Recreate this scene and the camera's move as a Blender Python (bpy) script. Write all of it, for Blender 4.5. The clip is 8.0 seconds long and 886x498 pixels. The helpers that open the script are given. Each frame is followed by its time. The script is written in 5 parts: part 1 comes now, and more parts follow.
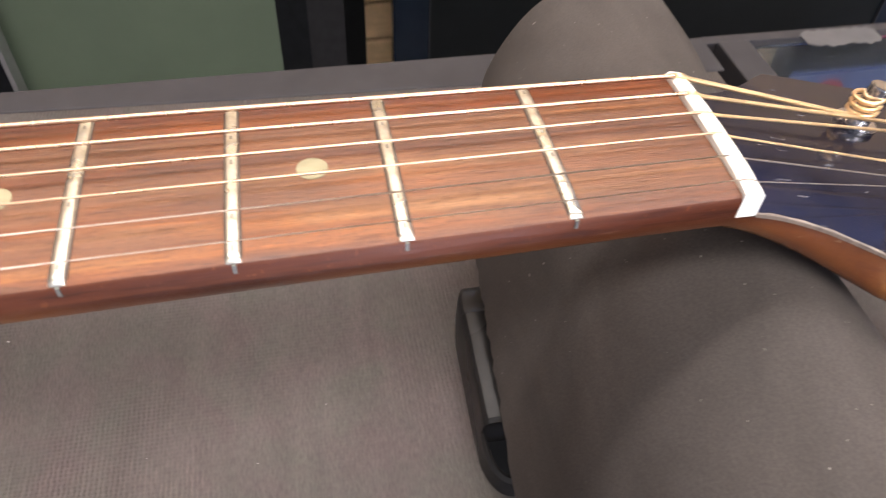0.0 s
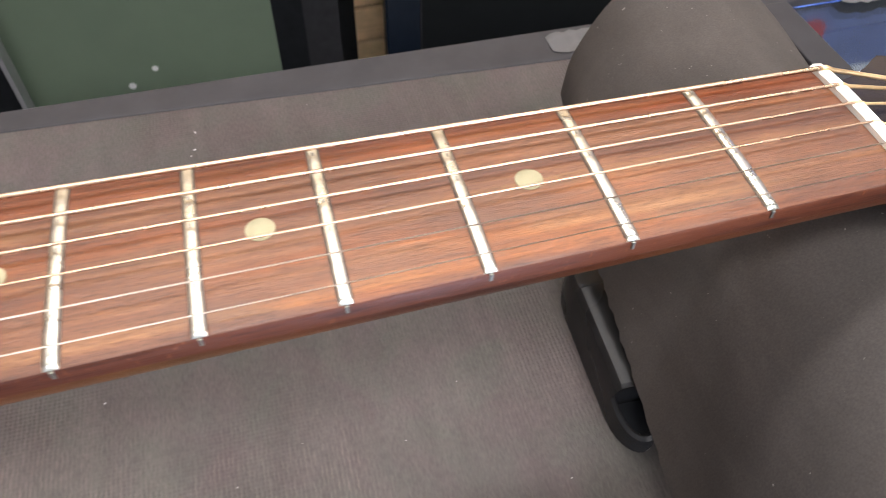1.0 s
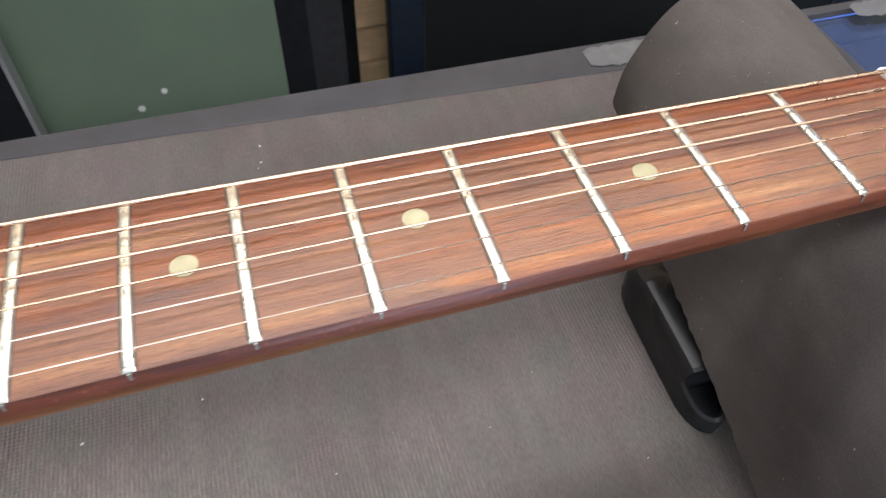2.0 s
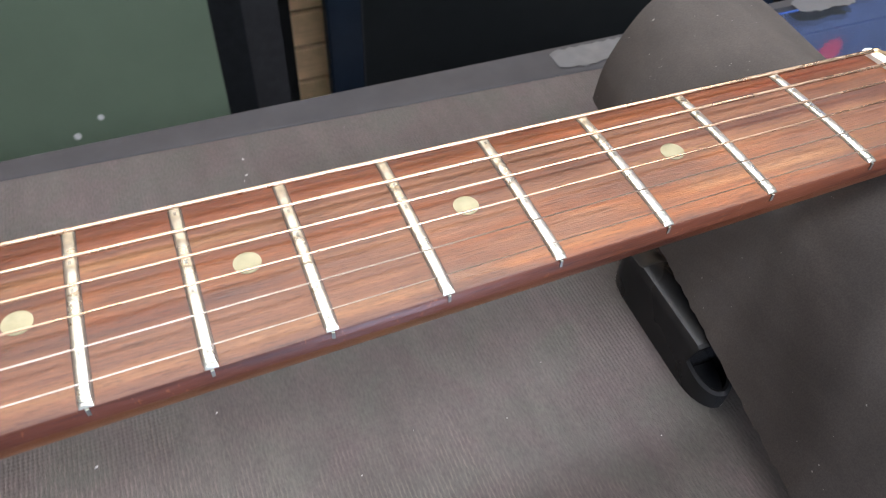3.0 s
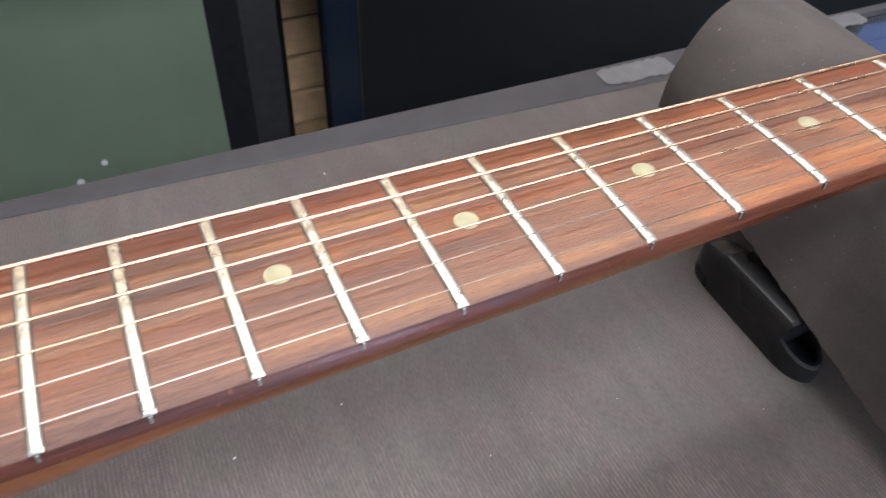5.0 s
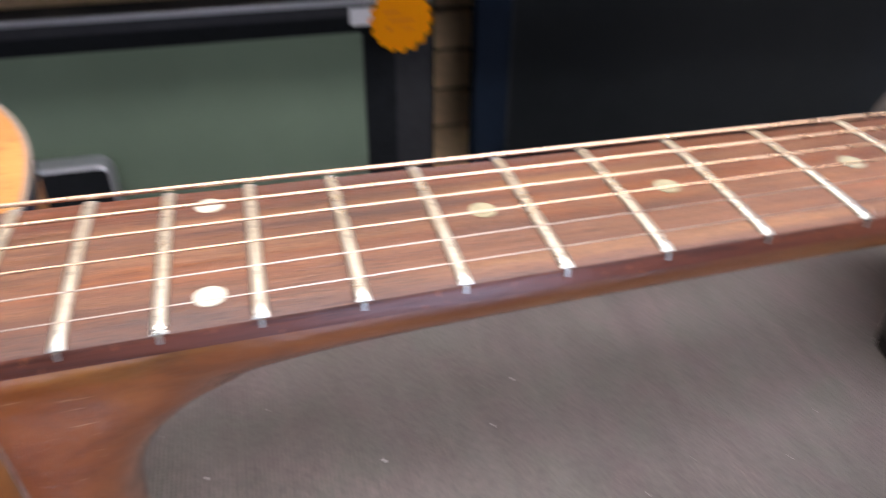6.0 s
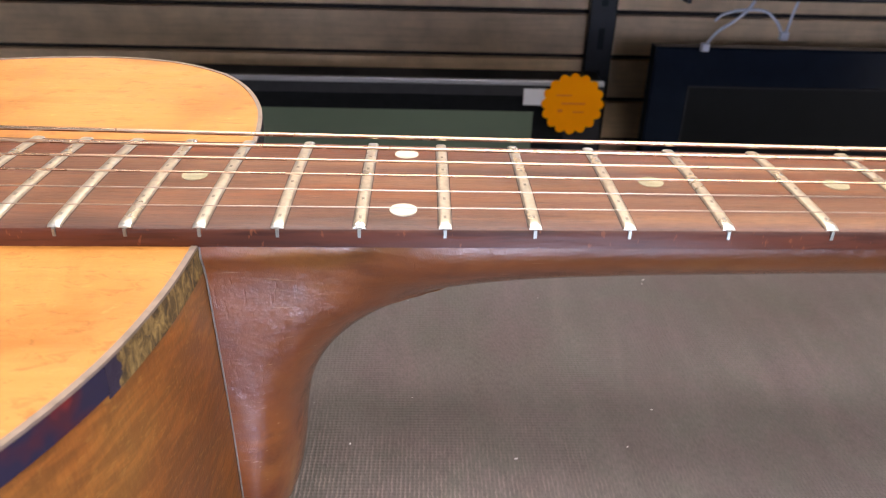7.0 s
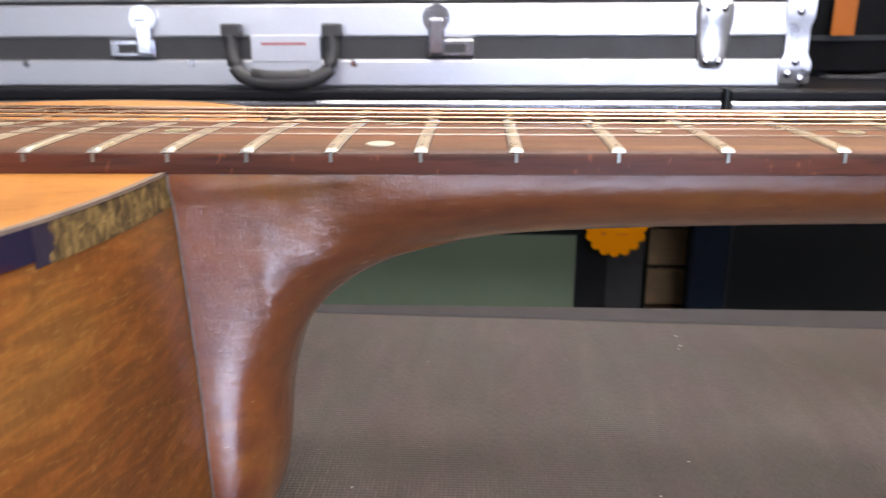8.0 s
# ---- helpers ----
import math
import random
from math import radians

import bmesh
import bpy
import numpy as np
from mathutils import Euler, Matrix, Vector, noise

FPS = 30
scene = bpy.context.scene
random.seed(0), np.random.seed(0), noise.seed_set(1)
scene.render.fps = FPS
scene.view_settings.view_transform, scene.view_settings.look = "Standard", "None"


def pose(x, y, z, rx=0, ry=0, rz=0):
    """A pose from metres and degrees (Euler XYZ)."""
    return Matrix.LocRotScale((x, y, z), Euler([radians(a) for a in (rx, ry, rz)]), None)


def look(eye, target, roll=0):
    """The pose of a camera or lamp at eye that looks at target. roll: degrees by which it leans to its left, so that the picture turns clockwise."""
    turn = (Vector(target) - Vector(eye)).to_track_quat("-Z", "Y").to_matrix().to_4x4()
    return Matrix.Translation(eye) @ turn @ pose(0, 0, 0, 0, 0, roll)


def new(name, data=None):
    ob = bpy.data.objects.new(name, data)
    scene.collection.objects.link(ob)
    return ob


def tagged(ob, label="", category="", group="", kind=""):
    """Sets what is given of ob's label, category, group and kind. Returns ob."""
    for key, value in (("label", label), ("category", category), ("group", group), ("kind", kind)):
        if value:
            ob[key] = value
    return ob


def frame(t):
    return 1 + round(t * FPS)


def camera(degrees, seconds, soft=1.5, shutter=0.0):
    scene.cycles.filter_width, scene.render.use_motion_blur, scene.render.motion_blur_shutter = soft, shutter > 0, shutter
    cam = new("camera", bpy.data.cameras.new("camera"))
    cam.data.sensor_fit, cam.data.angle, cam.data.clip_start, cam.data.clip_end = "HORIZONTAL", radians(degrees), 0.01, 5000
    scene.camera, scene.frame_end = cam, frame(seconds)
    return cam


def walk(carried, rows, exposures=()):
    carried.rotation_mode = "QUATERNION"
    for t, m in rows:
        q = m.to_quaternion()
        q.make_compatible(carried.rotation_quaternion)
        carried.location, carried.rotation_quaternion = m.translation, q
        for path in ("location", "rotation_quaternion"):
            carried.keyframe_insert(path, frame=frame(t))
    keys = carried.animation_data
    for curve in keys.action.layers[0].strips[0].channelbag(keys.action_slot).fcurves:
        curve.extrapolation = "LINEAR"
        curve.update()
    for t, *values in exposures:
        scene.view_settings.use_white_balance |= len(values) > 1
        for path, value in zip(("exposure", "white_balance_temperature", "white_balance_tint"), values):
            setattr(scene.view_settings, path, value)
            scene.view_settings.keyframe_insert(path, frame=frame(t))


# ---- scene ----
cam = camera(61.1, 8.0, soft=0.8, shutter=0.6)
cam.data.dof.use_dof, cam.data.dof.focus_distance, cam.data.dof.aperture_fstop = True, 0.21, 34.0
PATH = [
    (0, (-0.0863, -0.1183, 0.2421), (0.228, 1.191, -1.237), 3.26),
    (0.1, (-0.0885, -0.1149, 0.2435), (0.222, 1.173, -1.254), 2.86),
    (0.2, (-0.0916, -0.1123, 0.2461), (0.222, 1.158, -1.266), 2.66),
    (0.3, (-0.0971, -0.1124, 0.2488), (0.221, 1.148, -1.271), 2.90),
    (0.4, (-0.1047, -0.1136, 0.2520), (0.206, 1.138, -1.277), 2.41),
    (0.5, (-0.1130, -0.1130, 0.2540), (0.192, 1.127, -1.285), 1.84),
    (0.7, (-0.1267, -0.1104, 0.2552), (0.211, 1.128, -1.278), 2.27),
    (1, (-0.1387, -0.1114, 0.2604), (0.213, 1.107, -1.286), 1.33),
    (1.2, (-0.1462, -0.1143, 0.2635), (0.209, 1.107, -1.280), 1.35),
    (1.5, (-0.1582, -0.1163, 0.2644), (0.199, 1.116, -1.270), 1.04),
    (1.7, (-0.1673, -0.1182, 0.2668), (0.203, 1.125, -1.255), 1.33),
    (2, (-0.1780, -0.1199, 0.2700), (0.214, 1.128, -1.243), 1.28),
    (2.2, (-0.1856, -0.1209, 0.2684), (0.224, 1.122, -1.244), 1.71),
    (3.3, (-0.2130, -0.1187, 0.2683), (0.390, 1.121, -1.181), 2.57),
    (3.5, (-0.2175, -0.1255, 0.2692), (0.404, 1.136, -1.153), 1.82),
    (3.7, (-0.2264, -0.1252, 0.2699), (0.441, 1.133, -1.134), 2.56),
    (4, (-0.2421, -0.1244, 0.2696), (0.474, 1.138, -1.106), 3.53),
    (5.3, (-0.2774, -0.1219, 0.2569), (0.355, 1.164, -1.138), 3.43),
    (5.5, (-0.2831, -0.1260, 0.2476), (0.332, 1.229, -1.089), 2.76),
    (5.7, (-0.2899, -0.1345, 0.2445), (0.255, 1.260, -1.081), 2.21),
    (6, (-0.2981, -0.1441, 0.2324), (0.124, 1.441, -0.912), 0.68),
    (6.2, (-0.3028, -0.1545, 0.2275), (-0.036, 1.541, -0.800), -0.29),
    (6.3, (-0.3038, -0.1622, 0.2259), (-0.094, 1.584, -0.727), -0.17),
    (6.5, (-0.3066, -0.1691, 0.2177), (-0.176, 1.600, -0.706), 1.07),
    (6.7, (-0.3111, -0.1716, 0.2145), (-0.202, 1.589, -0.729), 2.56),
    (7, (-0.3089, -0.1765, 0.2122), (-0.248, 1.586, -0.730), 1.66),
    (7.1, (-0.3061, -0.1766, 0.2103), (-0.269, 1.611, -0.686), 0.77),
    (7.2, (-0.3043, -0.1787, 0.2064), (-0.301, 1.661, -0.578), 0.48),
    (7.3, (-0.3025, -0.1778, 0.1984), (-0.299, 1.672, -0.561), 0.79),
    (7.4, (-0.3007, -0.1789, 0.1915), (-0.302, 1.679, -0.549), 0.59),
    (7.5, (-0.2979, -0.1770, 0.1836), (-0.292, 1.688, -0.538), 0.60),
    (7.7, (-0.2938, -0.1789, 0.1737), (-0.295, 1.708, -0.489), 0.49),
    (8, (-0.2915, -0.1846, 0.1629), (-0.378, 1.730, -0.408), -0.18),
]
walk(cam, [(t, look(eye, target, roll)) for t, eye, target, roll in PATH], exposures=[(0, 0, 6800, 15), (1, 0, 6400, 10.5), (2, 0, 6100, 8), (3.5, 0, 5850, 7.5), (4, 0, 5800, 7), (5.5, 0, 6050, 11.5), (6, 0, 6150, 15), (6.5, -0.03, 6600, 17), (7.2, -0.06, 6600, 15), (8, -0.18, 6600, 12.5)])

# ---- world and lights ----
world = bpy.data.worlds.new("room_ambient")
scene.world = world
world.use_nodes = True
world.node_tree.nodes["Background"].inputs[0].default_value = (0.85, 0.92, 1.0, 1)
world.node_tree.nodes["Background"].inputs[1].default_value = 0.05


def lamp(name, eye, target, sx, sy, watts, color, label="white fluorescent ceiling panel light", kind="ceiling light"):
    data = bpy.data.lights.new(name, "AREA")
    data.shape, data.size, data.size_y, data.energy, data.color = "RECTANGLE", sx, sy, watts, color
    ob = new(name, data)
    ob.matrix_world = look(eye, target)
    return tagged(ob, label, kind, kind="structure")


CEIL = 1.85
FLOOR = -0.95
TUBE = (1.0, 0.975, 0.96)
lamp("ceiling_lamp_back", (0.30, 0.58, CEIL - 0.03), (0.30, 0.58, 0), 2.4, 0.24, 42, TUBE)
lamp("ceiling_lamp_front", (0.10, -0.80, CEIL - 0.03), (0.10, -0.80, 0), 2.2, 0.40, 60, TUBE)
lamp("ceiling_lamp_wall", (-0.30, 1.08, CEIL - 0.03), (-0.30, 1.08, 0), 2.0, 0.22, 18, TUBE)
# unseen lamps behind the camera, added to brighten the wall and televisions
lamp("ceiling_lamp_middle", (0.6, -2.2, CEIL - 0.03), (0.6, -2.2, 0), 2.2, 0.5, 62, TUBE)
lamp("ceiling_lamp_rear", (2.2, -4.0, CEIL - 0.03), (2.2, -4.0, 0), 3.0, 0.5, 85, TUBE)
# lamps at unseen, assumed windows: sheen on the heel, brightness on the case
lamp("assumed_window_lamp", (0.95, -4.93, 0.60), (0.95, 0.0, 0.30), 1.1, 1.2, 125, (0.60, 0.70, 1.0), "cool area lamp at an assumed, unseen window opening", "window")
lamp("assumed_window_lamp", (-2.4, -4.93, 0.60), (-2.4, 0.0, 0.30), 2.0, 1.2, 40, (0.78, 0.85, 1.0), "cool area lamp at an assumed, unseen window opening", "window")
# unseen sun, far overdriven: its floor patch gives the heel its bluish sheen
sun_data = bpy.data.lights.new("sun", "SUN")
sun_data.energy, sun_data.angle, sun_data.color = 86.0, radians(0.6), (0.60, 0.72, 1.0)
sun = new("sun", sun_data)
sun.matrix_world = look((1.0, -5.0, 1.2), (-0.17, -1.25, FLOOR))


# ---- materials ----
def nodes_of(name, rough=0.5, metal=0.0):
    m = bpy.data.materials.new(name)
    m.use_nodes = True
    nt = m.node_tree
    b = nt.nodes["Principled BSDF"]
    b.inputs["Roughness"].default_value = rough
    b.inputs["Metallic"].default_value = metal
    return m, nt, b


def ramp(nt, stops):
    r = nt.nodes.new("ShaderNodeValToRGB")
    e = r.color_ramp.elements
    while len(e) < len(stops):
        e.new(0.5)
    for k, (p, c) in zip(e, stops):
        k.position, k.color = p, (*c, 1)
    return r


def coords(nt, scale=(1, 1, 1), rot=(0, 0, 0), kind="Object"):
    tc = nt.nodes.new("ShaderNodeTexCoord")
    mp = nt.nodes.new("ShaderNodeMapping")
    mp.inputs["Scale"].default_value = scale
    mp.inputs["Rotation"].default_value = rot
    nt.links.new(tc.outputs[kind], mp.inputs[0])
    return mp.outputs[0]


def noise_tex(nt, vec, scale, detail=4.0, rough=0.55, distort=0.0):
    n = nt.nodes.new("ShaderNodeTexNoise")
    n.inputs["Scale"].default_value = scale
    n.inputs["Detail"].default_value = detail
    n.inputs["Roughness"].default_value = rough
    n.inputs["Distortion"].default_value = distort
    nt.links.new(vec, n.inputs["Vector"])
    return n.outputs[0]


def mixc(nt, fac, a, b, mode="MIX"):
    m = nt.nodes.new("ShaderNodeMix")
    m.data_type, m.blend_type = "RGBA", mode
    for sock, v in ((m.inputs[0], fac), (m.inputs[6], a), (m.inputs[7], b)):
        if isinstance(v, (int, float)):
            sock.default_value = v
        elif isinstance(v, tuple):
            sock.default_value = (*v, 1)
        else:
            nt.links.new(v, sock)
    return m.outputs[2]


def bump(nt, b, height, dist, strength=0.5):
    n = nt.nodes.new("ShaderNodeBump")
    n.inputs["Strength"].default_value = strength
    n.inputs["Distance"].default_value = dist
    nt.links.new(height, n.inputs["Height"])
    nt.links.new(n.outputs[0], b.inputs["Normal"])
    nt.links.new(n.outputs[0], b.inputs["Coat Normal"])


def rough_from(nt, b, src, lo, hi):
    m = nt.nodes.new("ShaderNodeMapRange")
    m.inputs["To Min"].default_value, m.inputs["To Max"].default_value = lo, hi
    m.inputs["From Min"].default_value, m.inputs["From Max"].default_value = 0.3, 0.7
    nt.links.new(src, m.inputs[0])
    nt.links.new(m.outputs[0], b.inputs["Roughness"])


def plain(name, color, rough=0.5, metal=0.0, vary=0.25, scale=60.0, bumpd=0.0, gloss=0.5):
    """A nearly plain surface with mottling and uneven gloss."""
    m, nt, b = nodes_of(name, rough, metal)
    b.inputs["Specular IOR Level"].default_value = gloss
    v = coords(nt)
    n = noise_tex(nt, v, scale, 5)
    n2 = noise_tex(nt, v, scale * 0.12, 3)
    lo = tuple(c * (1 - vary) for c in color)
    hi = tuple(min(1, c * (1 + vary)) for c in color)
    r = ramp(nt, [(0.3, lo), (0.7, hi)])
    nt.links.new(n, r.inputs[0])
    nt.links.new(mixc(nt, n2, r.outputs[0], color), b.inputs["Base Color"])
    rough_from(nt, b, n2, max(0.02, rough * 0.8), min(1, rough * 1.25))
    if bumpd:
        bump(nt, b, n, bumpd, 0.5)
    return m


def wood(name, dark, mid, light, along="x", fine=900.0, rough=0.4, stretch=0.05, pores=0.5, bumpd=0.00015, scratch=0.0, gloss=0.5):
    """Wood with long grain, pores, broad streaks and uneven gloss."""
    m, nt, b = nodes_of(name, rough)
    b.inputs["Specular IOR Level"].default_value = gloss
    s = {"x": (stretch, 1, 1), "z": (1, 1, stretch), "y": (1, stretch, 1)}[along]
    v = coords(nt, s)
    broad = noise_tex(nt, v, fine * 0.09, 5, 0.6, 0.6)
    fine_n = noise_tex(nt, v, fine, 4, 0.6)
    r = ramp(nt, [(0.25, dark), (0.5, mid), (0.75, light)])
    nt.links.new(broad, r.inputs[0])
    pr = ramp(nt, [(0.36, (0.25, 0.22, 0.2)), (0.5, (1, 1, 1))])
    nt.links.new(fine_n, pr.inputs[0])
    c = mixc(nt, pores, r.outputs[0], pr.outputs[0], "MULTIPLY")
    blot = noise_tex(nt, coords(nt), 22, 3)
    br = ramp(nt, [(0.3, (0.75, 0.72, 0.7)), (0.7, (1.15, 1.12, 1.1))])
    nt.links.new(blot, br.inputs[0])
    c = mixc(nt, 0.7, c, br.outputs[0], "MULTIPLY")
    if scratch:
        sv = coords(nt, (1, 0.08, 0.5), (0.3, 0.5, 0.9))
        sn = noise_tex(nt, sv, 700, 2, 0.5, 0.3)
        sr = ramp(nt, [(0.66, (0, 0, 0)), (0.72, (1, 1, 1))])
        nt.links.new(sn, sr.inputs[0])
        mm = nt.nodes.new("ShaderNodeMath")
        mm.operation = "MULTIPLY"
        mm.inputs[1].default_value = scratch
        nt.links.new(sr.outputs[0], mm.inputs[0])
        c = mixc(nt, mm.outputs[0], c, tuple(min(1, k * 1.8) for k in light))
    nt.links.new(c, b.inputs["Base Color"])
    rough_from(nt, b, blot, rough * 0.8, min(1, rough * 1.3))
    bump(nt, b, fine_n, bumpd, 0.6)
    return m


def rosewood():
    """Dry rosewood: long colour bands, short open pores, wear between the strings."""
    m, nt, b = nodes_of("rosewood", 0.42)
    b.inputs["Specular IOR Level"].default_value = 0.5
    bands = noise_tex(nt, coords(nt, (0.035, 1, 1)), 130, 4, 0.6, 0.3)
    base = ramp(nt, [(0.28, (0.058, 0.020, 0.012)), (0.41, (0.106, 0.039, 0.019)), (0.56, (0.147, 0.060, 0.027)), (0.68, (0.176, 0.079, 0.031)), (0.80, (0.235, 0.114, 0.052))])
    nt.links.new(bands, base.inputs[0])
    pores = noise_tex(nt, coords(nt, (0.085, 1, 1)), 1450, 4, 0.65)
    pr = ramp(nt, [(0.35, (0.58, 0.50, 0.47)), (0.47, (1.02, 0.98, 0.95)), (0.62, (1.05, 1.0, 0.96)), (0.73, (1.45, 1.4, 1.35))])
    nt.links.new(pores, pr.inputs[0])
    c = mixc(nt, 0.8, base.outputs[0], pr.outputs[0], "MULTIPLY")
    wear = noise_tex(nt, coords(nt, (0.5, 1, 1)), 45, 4, 0.6)
    wr = ramp(nt, [(0.3, (0.60, 0.55, 0.52)), (0.52, (1.0, 1.0, 1.0)), (0.72, (1.38, 1.46, 1.52))])
    nt.links.new(wear, wr.inputs[0])
    c = mixc(nt, 0.8, c, wr.outputs[0], "MULTIPLY")
    stripe = noise_tex(nt, coords(nt, (0.025, 1, 1)), 520, 3, 0.6, 0.2)
    tr = ramp(nt, [(0.32, (0.76, 0.70, 0.68)), (0.5, (1, 1, 1)), (0.68, (1.22, 1.25, 1.2))])
    nt.links.new(stripe, tr.inputs[0])
    c = mixc(nt, 0.75, c, tr.outputs[0], "MULTIPLY")
    # orange heartwood patches
    warm = noise_tex(nt, coords(nt, (0.18, 1, 1)), 70, 3, 0.6, 0.4)
    wm = ramp(nt, [(0.52, (0, 0, 0)), (0.66, (0.85, 0.85, 0.85))])
    nt.links.new(warm, wm.inputs[0])
    c = mixc(nt, wm.outputs[0], c, mixc(nt, 1.0, c, (1.28, 0.96, 0.52), "MULTIPLY"))
    sep = nt.nodes.new("ShaderNodeSeparateXYZ")
    nt.links.new(coords(nt), sep.inputs[0])
    # bass edge tinted darker orange: string shade and finger grime in the colour
    yy = nt.nodes.new("ShaderNodeMapRange")
    yy.inputs["From Min"].default_value, yy.inputs["From Max"].default_value = 0.0125, 0.0165
    nt.links.new(sep.outputs["Y"], yy.inputs[0])
    c = mixc(nt, yy.outputs[0], c, mixc(nt, 0.85, c, (0.95, 0.58, 0.32), "MULTIPLY"))
    # darker along the treble edge, with a wavering boundary
    edge_dark = nt.nodes.new("ShaderNodeMapRange")
    edge_dark.inputs["From Min"].default_value, edge_dark.inputs["From Max"].default_value = -0.0180, -0.0225
    wob = nt.nodes.new("ShaderNodeMath")
    wob.operation = "MULTIPLY_ADD"
    wob.inputs[1].default_value = 0.006
    nt.links.new(wear, wob.inputs[0])
    nt.links.new(sep.outputs["Y"], wob.inputs[2])
    nt.links.new(wob.outputs[0], edge_dark.inputs[0])
    c = mixc(nt, edge_dark.outputs[0], c, mixc(nt, 1.0, c, (0.62, 0.56, 0.58), "MULTIPLY"))
    # fine dark pore dashes and pale dry specks
    dash = noise_tex(nt, coords(nt, (0.16, 1, 1)), 2600, 2, 0.6)
    dr = ramp(nt, [(0.34, (0.45, 0.40, 0.38)), (0.44, (1, 1, 1)), (0.60, (1, 1, 1)), (0.70, (1.5, 1.45, 1.4))])
    nt.links.new(dash, dr.inputs[0])
    c = mixc(nt, 0.4, c, dr.outputs[0], "MULTIPLY")
    nt.links.new(c, b.inputs["Base Color"])
    rough_from(nt, b, wear, 0.34, 0.52)
    bump(nt, b, mixc(nt, 0.4, pores, dash), 0.00025, 0.8)
    return m


M_FRETBOARD = rosewood()
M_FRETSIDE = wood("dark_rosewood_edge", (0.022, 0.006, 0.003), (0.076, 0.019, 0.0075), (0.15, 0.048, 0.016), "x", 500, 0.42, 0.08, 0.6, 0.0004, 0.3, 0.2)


def lacquer_over(m, weight, rough):
    b = m.node_tree.nodes["Principled BSDF"]
    b.inputs["Coat Weight"].default_value, b.inputs["Coat Roughness"].default_value = weight, rough


lacquer_over(M_FRETSIDE, 0.08, 0.3)


def neck_wood():
    """Mahogany under old gloss lacquer: soft streaks, grime, hairline scratches."""
    m, nt, b = nodes_of("mahogany_neck", 0.3)
    st = noise_tex(nt, coords(nt, (0.12, 1, 0.35)), 70, 4, 0.55, 0.5)
    base = ramp(nt, [(0.3, (0.105, 0.023, 0.006)), (0.5, (0.175, 0.051, 0.010)), (0.72, (0.235, 0.104, 0.018))])
    nt.links.new(st, base.inputs[0])
    gr = noise_tex(nt, coords(nt), 30, 5, 0.6)
    g = ramp(nt, [(0.30, (0.45, 0.4, 0.4)), (0.44, (0.95, 0.95, 0.95)), (0.7, (1.15, 1.15, 1.12))])
    nt.links.new(gr, g.inputs[0])
    c = mixc(nt, 0.85, base.outputs[0], g.outputs[0], "MULTIPLY")
    mot = noise_tex(nt, coords(nt, (0.6, 1, 1)), 120, 5, 0.7, 0.5)
    mr = ramp(nt, [(0.3, (0.58, 0.52, 0.5)), (0.5, (1, 1, 1)), (0.72, (1.22, 1.25, 1.2))])
    nt.links.new(mot, mr.inputs[0])
    c = mixc(nt, 0.7, c, mr.outputs[0], "MULTIPLY")
    sc = noise_tex(nt, coords(nt, (0.06, 1, 1), (0.2, 0.7, 0.4)), 900, 2, 0.5, 0.25)
    sr = ramp(nt, [(0.68, (0, 0, 0)), (0.74, (0.35, 0.35, 0.35))])
    nt.links.new(sc, sr.inputs[0])
    c = mixc(nt, sr.outputs[0], c, (0.42, 0.26, 0.15))
    # grime line at the fretboard joint, darkened wider against the floor's bounce light
    sep = nt.nodes.new("ShaderNodeSeparateXYZ")
    nt.links.new(coords(nt), sep.inputs[0])
    rag = nt.nodes.new("ShaderNodeMath")
    rag.operation = "MULTIPLY_ADD"
    rag.inputs[1].default_value = 0.004
    nt.links.new(mot, rag.inputs[0])
    nt.links.new(sep.outputs["Z"], rag.inputs[2])
    band = nt.nodes.new("ShaderNodeMapRange")
    band.inputs["From Min"].default_value, band.inputs["From Max"].default_value = 0.1285, 0.1330
    nt.links.new(rag.outputs[0], band.inputs[0])
    shaft = nt.nodes.new("ShaderNodeMapRange")
    shaft.inputs["From Min"].default_value, shaft.inputs["From Max"].default_value = -0.335, -0.27
    nt.links.new(sep.outputs["X"], shaft.inputs[0])
    edge_dark = mixc(nt, shaft.outputs[0], (0, 0, 0), band.outputs[0])
    c = mixc(nt, edge_dark, c, mixc(nt, 1.0, c, (0.42, 0.36, 0.42), "MULTIPLY"))
    nt.links.new(c, b.inputs["Base Color"])
    rough_from(nt, b, gr, 0.34, 0.5)
    b.inputs["Specular IOR Level"].default_value = 0.25
    dull = nt.nodes.new("ShaderNodeMapRange")
    dull.inputs["To Min"].default_value, dull.inputs["To Max"].default_value = 1.0, 0.25
    nt.links.new(edge_dark, dull.inputs[0])
    nt.links.new(dull.outputs[0], b.inputs["Coat Weight"])
    b.inputs["Coat Roughness"].default_value = 0.19
    b.inputs["Coat IOR"].default_value = 1.68
    dents = noise_tex(nt, coords(nt, (0.6, 1, 1)), 420, 6, 0.8, 0.4)
    hair = noise_tex(nt, coords(nt, (1, 1, 0.08), (0.6, 0.35, 0.1)), 1000, 2, 0.5, 0.4)
    hair2 = noise_tex(nt, coords(nt, (0.08, 1, 1), (0.2, 0.8, 0.2)), 800, 2, 0.5, 0.4)
    hr = ramp(nt, [(0.66, (1, 1, 1)), (0.72, (0, 0, 0))])
    nt.links.new(mixc(nt, 0.5, hair, hair2, "LIGHTEN"), hr.inputs[0])
    bump(nt, b, mixc(nt, 0.12, dents, hr.outputs[0]), 0.00034, 0.5)
    return m


M_NECK = neck_wood()


